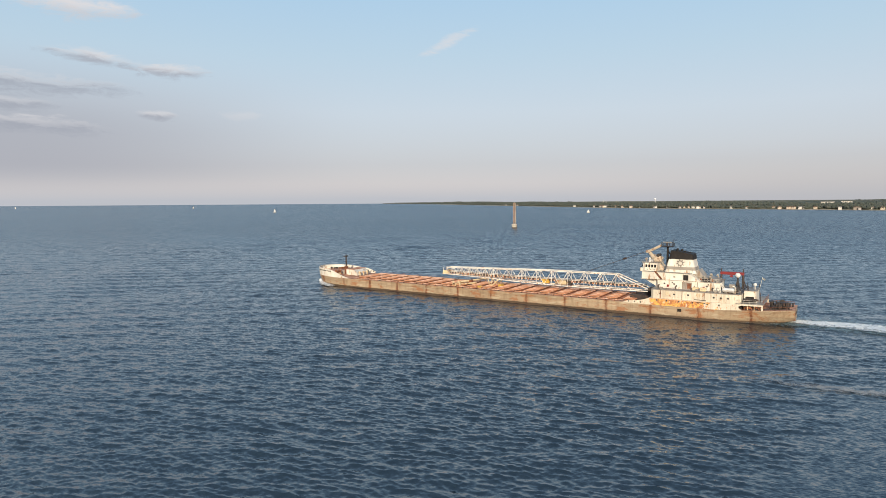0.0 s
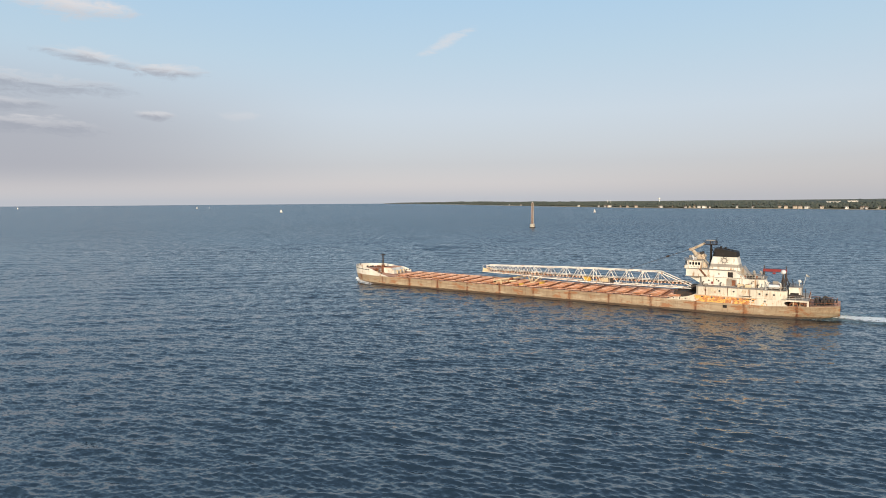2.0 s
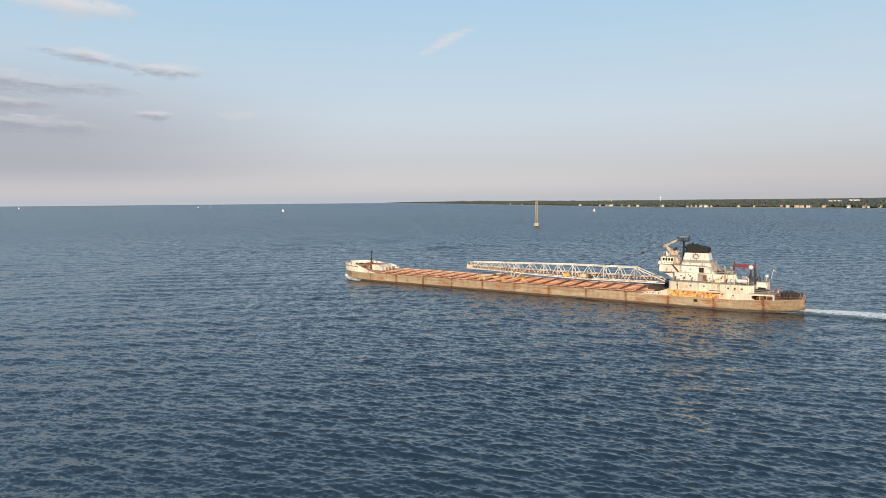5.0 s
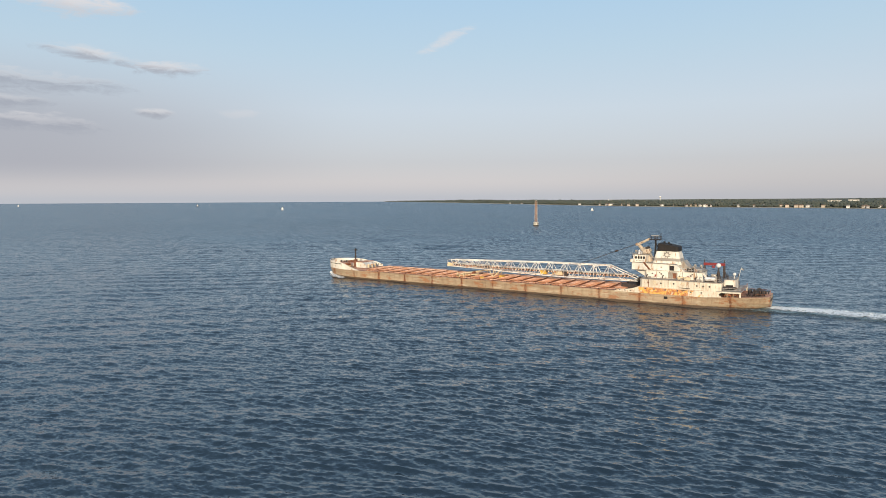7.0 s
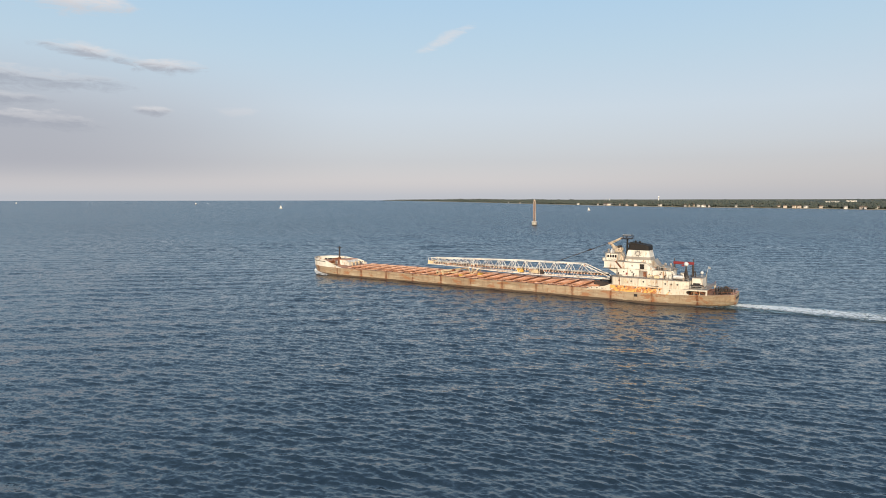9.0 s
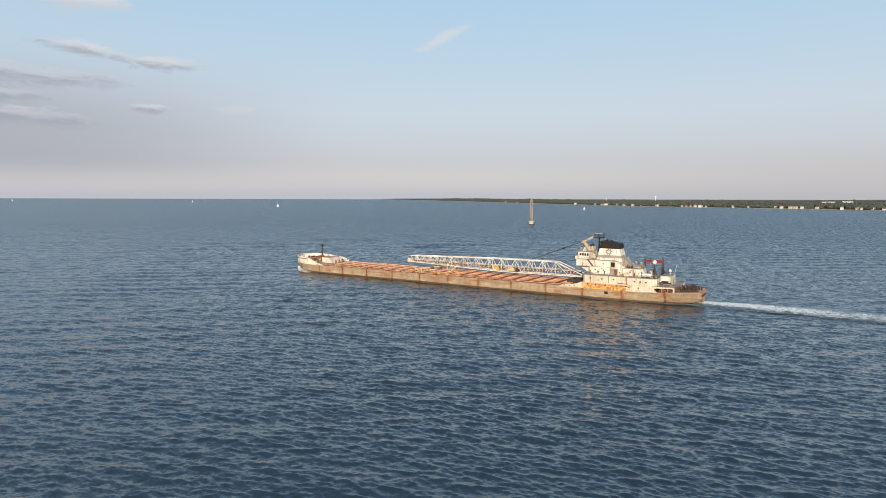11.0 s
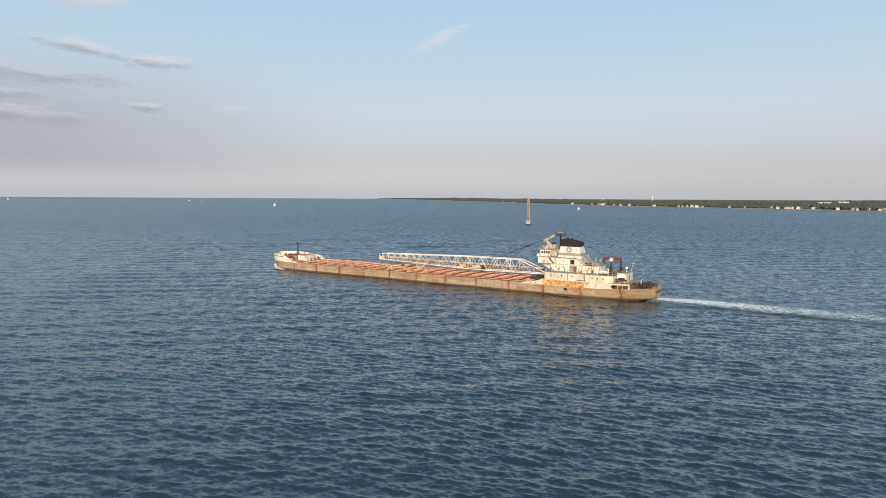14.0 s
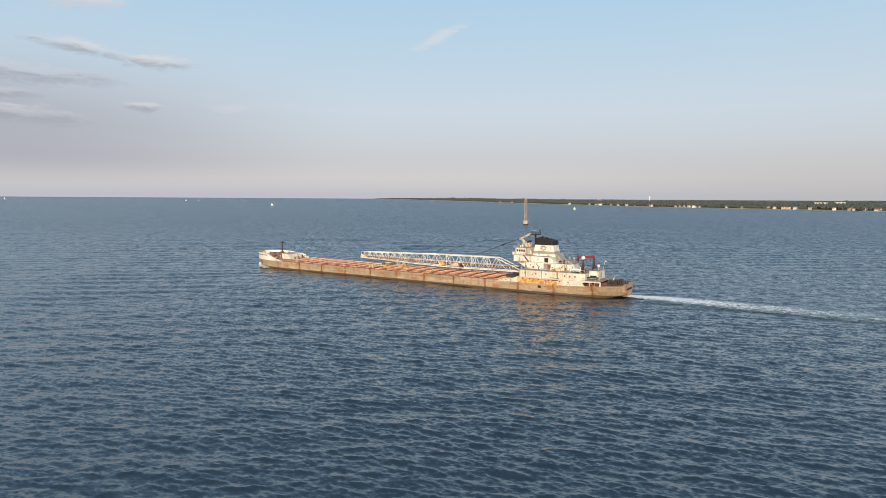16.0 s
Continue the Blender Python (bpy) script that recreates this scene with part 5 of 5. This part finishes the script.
        part("flange", rod(B(), (x, y - 1.05, zz), (x, y - 0.9, zz), r, seg=12), DARK if x > 186 else RUST, w)
        part("flange", rod(B(), (x, y + 0.9, zz), (x, y + 1.05, zz), r, seg=12), DARK if x > 186 else RUST, w)
        part("gear_case", box(B(), x - 0.6, x + 0.6, y + 1.1, y + 1.7, zz - 0.9, zz + 0.4, 0.08), DARK, w)
        part("bed", box(B(), x - 0.9, x + 0.9, y - 1.3, y + 1.7, zz - 1.0, zz - 0.65), DARK, w)
    part("stern_anchor_gear", box(B(), 187.2, 190.0, -2.5, 1.5, 4.5, 5.9, 0.25), DARK, ship, "dark anchor gear on the fantail")
    for x, y, h in ((186.0, -5.6, 0.9), (186.6, -4.4, 1.5), (187.6, -5.6, 1.2), (190.0, -3.6, 0.9), (189.2, 4.2, 1.0), (186.2, 3.6, 1.4), (190.8, 1.4, 1.1)):
        part("bitts", rod(rod(B(), (x, y, deck_z(x)), (x, y, deck_z(x) + h), 0.24, seg=8), (x + 0.8, y, deck_z(x)), (x + 0.8, y, deck_z(x) + h), 0.24, seg=8), DARK, ship)
    for k in range(5):
        x = 187.6 + 0.6 * k
        part("rope_reel", rod(B(), (x, -4.6 + 0.5 * k, deck_z(x) + 0.95), (x + 0.4, -4.6 + 0.5 * k, deck_z(x) + 0.95), 0.95, seg=10), DARK, ship)
    xs = [184.5, 186.5, 188.6, 190.4, 191.8]
    for s in (-1, 1):
        pts = [(x, s * (deck_half(x) - 0.15)) for x in xs]
        for (xa, ya), (xb, yb) in zip(pts, pts[1:]):
            part("bulwark_low", rod(B(), (xa, ya, deck_z(xa) + 0.45), (xb, yb, deck_z(xb) + 0.45), 0.09), DARK, ship)
            part("bulwark_post", rod(B(), (xb, yb, deck_z(xb)), (xb, yb, deck_z(xb) + 0.9), 0.05), RUST, ship)
            part("bulwark_low", rod(B(), (xa, ya, deck_z(xa) + 0.9), (xb, yb, deck_z(xb) + 0.9), 0.05), RUST, ship)
    for x, y, w, h in ((186.2, -2.2, 0.8, 1.9), (188.2, -4.2, 0.7, 2.1), (189.4, -2.9, 0.6, 1.7), (190.4, -0.6, 0.7, 1.5)):
        part("capstan", rod(rod(B(), (x, y, deck_z(x)), (x, y, deck_z(x) + h - 0.3), w * 0.6, w * 0.45, 10), (x, y, deck_z(x) + h - 0.3), (x, y, deck_z(x) + h), w * 0.7, w * 0.6, 10), DARK, ship)
    part("transom_mark", box(B(), 192.55, 192.72, -3.4, 3.4, 2.9, 3.5), DARK, ship)


def build_fittings():
    """Small gear on the house decks."""
    rnd = random.Random(21)
    for k in range(14):
        x = 154 + 1.35 * k
        if 160.5 < x < 164.5:
            continue
        kind = k % 4
        if kind == 0:
            part("vent_pipe", rod(rod(B(), (x, -6.6, 8.64), (x, -6.6, 9.6), 0.14, seg=6), (x, -6.6, 9.6), (x + 0.3, -6.6, 9.75), 0.2, 0.24, 8), DARK, ship)
        elif kind == 1:
            part("deck_locker", box(B(), x - 0.5, x + 0.5, -8.9, -8.2, 8.64, 9.3, 0.05), GREY, ship)
        elif kind == 2:
            part("hose_box", box(B(), x - 0.25, x + 0.25, -5.72, -5.42, 9.1, 9.8, 0.03), RED, ship)
        else:
            part("wall_lamp", box(B(), x - 0.15, x + 0.15, -5.62, -5.42, 10.4, 10.7, 0.03), DARK, ship)
    for k in range(9):
        x = 164.5 + 0.85 * k
        y = rnd.uniform(-4.8, -2.2)
        h = rnd.uniform(0.4, 1.3)
        part("roof_gear", box(B(), x - 0.3, x + 0.3, y - 0.4, y + 0.4, 11.3, 11.3 + h, 0.06), rnd.choice((DARK, GREY, RUST)), ship)
    for x, y, z, h in ((164.0, -4.6, 13.6, 1.6), (154.2, -3.4, 13.8, 2.2), (152.2, 2.4, 16.5, 2.6), (150.8, -3.8, 16.5, 1.6), (171.4, -4.8, 11.3, 2.4), (178.0, 3.0, 8.6, 4.4), (179.2, -5.2, 9.6, 1.5)):
        part("whip_aerial", rod(B(), (x, y, z), (x, y, z + h), 0.05, 0.03, 5), DARK, ship)
    for k in range(3):
        x = 155.5 + 6.5 * k
        part("down_pipe", rod(B(), (x, -9.98, 5.9), (x, -9.98, 8.5), 0.08, seg=6), RUST, ship)
    for x in (153.4, 165.6, 170.2):
        part("rub_plate", box(B(), x - 0.12, x + 0.12, -5.5, -5.38, 8.7, 11.1), GREY, ship)
    lad = part("wall_ladder", rod(rod(B(), (172.05, -2.2, 8.64), (172.05, -2.2, 11.6), 0.05), (172.05, -1.7, 8.64), (172.05, -1.7, 11.6), 0.05), DARK, ship)
    for k in range(9):
        part("rung", rod(B(), (172.05, -2.2, 8.9 + 0.3 * k), (172.05, -1.7, 8.9 + 0.3 * k), 0.03, seg=4), DARK, lad)
    # Black back wall added to paint in the shade under the mooring deck
    part("shaded_bay", box(B(), 178.9, 179.3, -5.4, 5.4, 4.1, 5.7), BLACK, ship, "back of the mooring deck, painted black for shade")
    for x in (180.4, 182.2):
        part("stanchion", rod(B(), (x, -8.9, 4.0), (x, -8.9, 5.9), 0.12), CREAM, ship)
    for k in range(6):
        x = 178.6 + 0.95 * k
        part("fairlead", rod(B(), (x, -8.7 + 0.1 * k, 4.2), (x, -8.7 + 0.1 * k, 4.9), 0.22, seg=8), RUST if k % 2 else DARK, ship)


build_hull()
build_hatches()
build_bow()
build_boom()
build_hatch_crane()
build_house()
build_funnel()
build_masts()
build_stern()
build_fittings()


# Wake ----------------------------------------------------------------------
def strip(name, x0, x1, nx, ny, width, profile, mat, lift, label, rough):
    """A foam sheet on the water from x0 to x1."""
    rnd = np.random.default_rng(7)
    u = np.linspace(0, 1, nx)
    v = np.linspace(-1, 1, ny)
    uu, vv = np.meshgrid(u, v, indexing="ij")
    x = x0 + (x1 - x0) * uu
    w, centre, dens = profile(uu)
    y = centre + vv * w * width
    z = lift + rough * (rnd.random(x.shape) - 0.3) * 1.6 * (1 - vv ** 2)
    co = np.stack([x, y, z], -1).reshape(-1, 3)
    foam = dens * (1 - np.abs(vv) ** 2.2)
    ob = grid_object(name, co, ny, nx, mat, True, foam)
    return tagged(ob, label, "wake", kind="stuff")


churn = strip("stern_foam", 190.5, 300, 260, 34, 1.0,
              lambda u: (3.2 + 7.5 * (1 - np.exp(-u * 4.0)), 0.8 * np.sin(u * 9), np.clip(1.15 - 1.15 * u, 0, 2)), FOAM, 0.45, "white churned foam behind the ship's stern", 0.35)
trail = strip("wake_trail", 125, 900, 400, 18, 1.0,
              lambda u: (11.0 + 5 * u, 1.2 * np.sin(u * 14), np.clip(1.0 - 0.3 * u, 0, 1)), SLICK, 0.36, "pale green fading wake on the water", 0.12)
streak = strip("foam_streak", -2, 47, 120, 9, 1.0,
               lambda u: (0.6 + 2.2 * np.sin(np.pi * np.clip(u, 0, 1)) ** 0.7, 0.9 * np.sin(u * 7), np.clip(0.95 * np.sin(np.pi * u) ** 0.5, 0, 1)), SCUM, 0.3, "thin pale streak of old foam lying on the lake", 0.1)
streak.matrix_basis = pose(188.7, -72.5, 0, 0, 0, 8.6)
bow_wave = new("bow_wave")
tagged(bow_wave, "white bow wave curling off the stem", "bow wave")
for s in (-1, 1):
    n = 36
    co, fo = [], []
    for i in range(n):
        u = i / (n - 1)
        x = -0.9 + 19 * u
        y = s * (max(line_half(max(x, 0.7)), 0.2) + 0.1)
        for j in range(7):
            v = j / 6
            co.append((x + 0.4 * v, y + s * (0.2 + 4.2 * v * (0.4 + u)), 0.3 + (0.8 * (1 - u) ** 1.5 + 0.1) * math.sin(math.pi * min(1, 0.25 + v)) + 0.12 * noise.noise(Vector((x * 2, v * 5, s)))))
            fo.append((1.3 - 0.8 * u) * (1 - 0.45 * v))
    ob = grid_object("foam_curl", np.array(co), 7, n, FOAM, True, np.array(fo))
    ob.parent = bow_wave


def motions():
    times = [0.0, 4.0, 8.0, 12.0, 16.0]
    speed, turn = 4.632, 0.000272            # m/s and radians per second

    def sailing(t):
        a = turn * t
        return pose(96 - 96 * math.cos(a) - speed * t, -96 * math.sin(a), 0, 0, 0, math.degrees(a))
    for thing in (ship, churn, bow_wave):
        walk(thing, [(t, sailing(t)) for t in times])
    drift = 2.6
    walk(lake, [(t, pose(drift * (t - 8) * math.cos(WIND), drift * (t - 8) * math.sin(WIND), 0)) for t in times])
    for boat, x, y, heading, (vx, vy) in BOATS:
        walk(boat, [(t, pose(x + vx * t, y + vy * t, 0, 3, 0, heading)) for t in times])


motions()
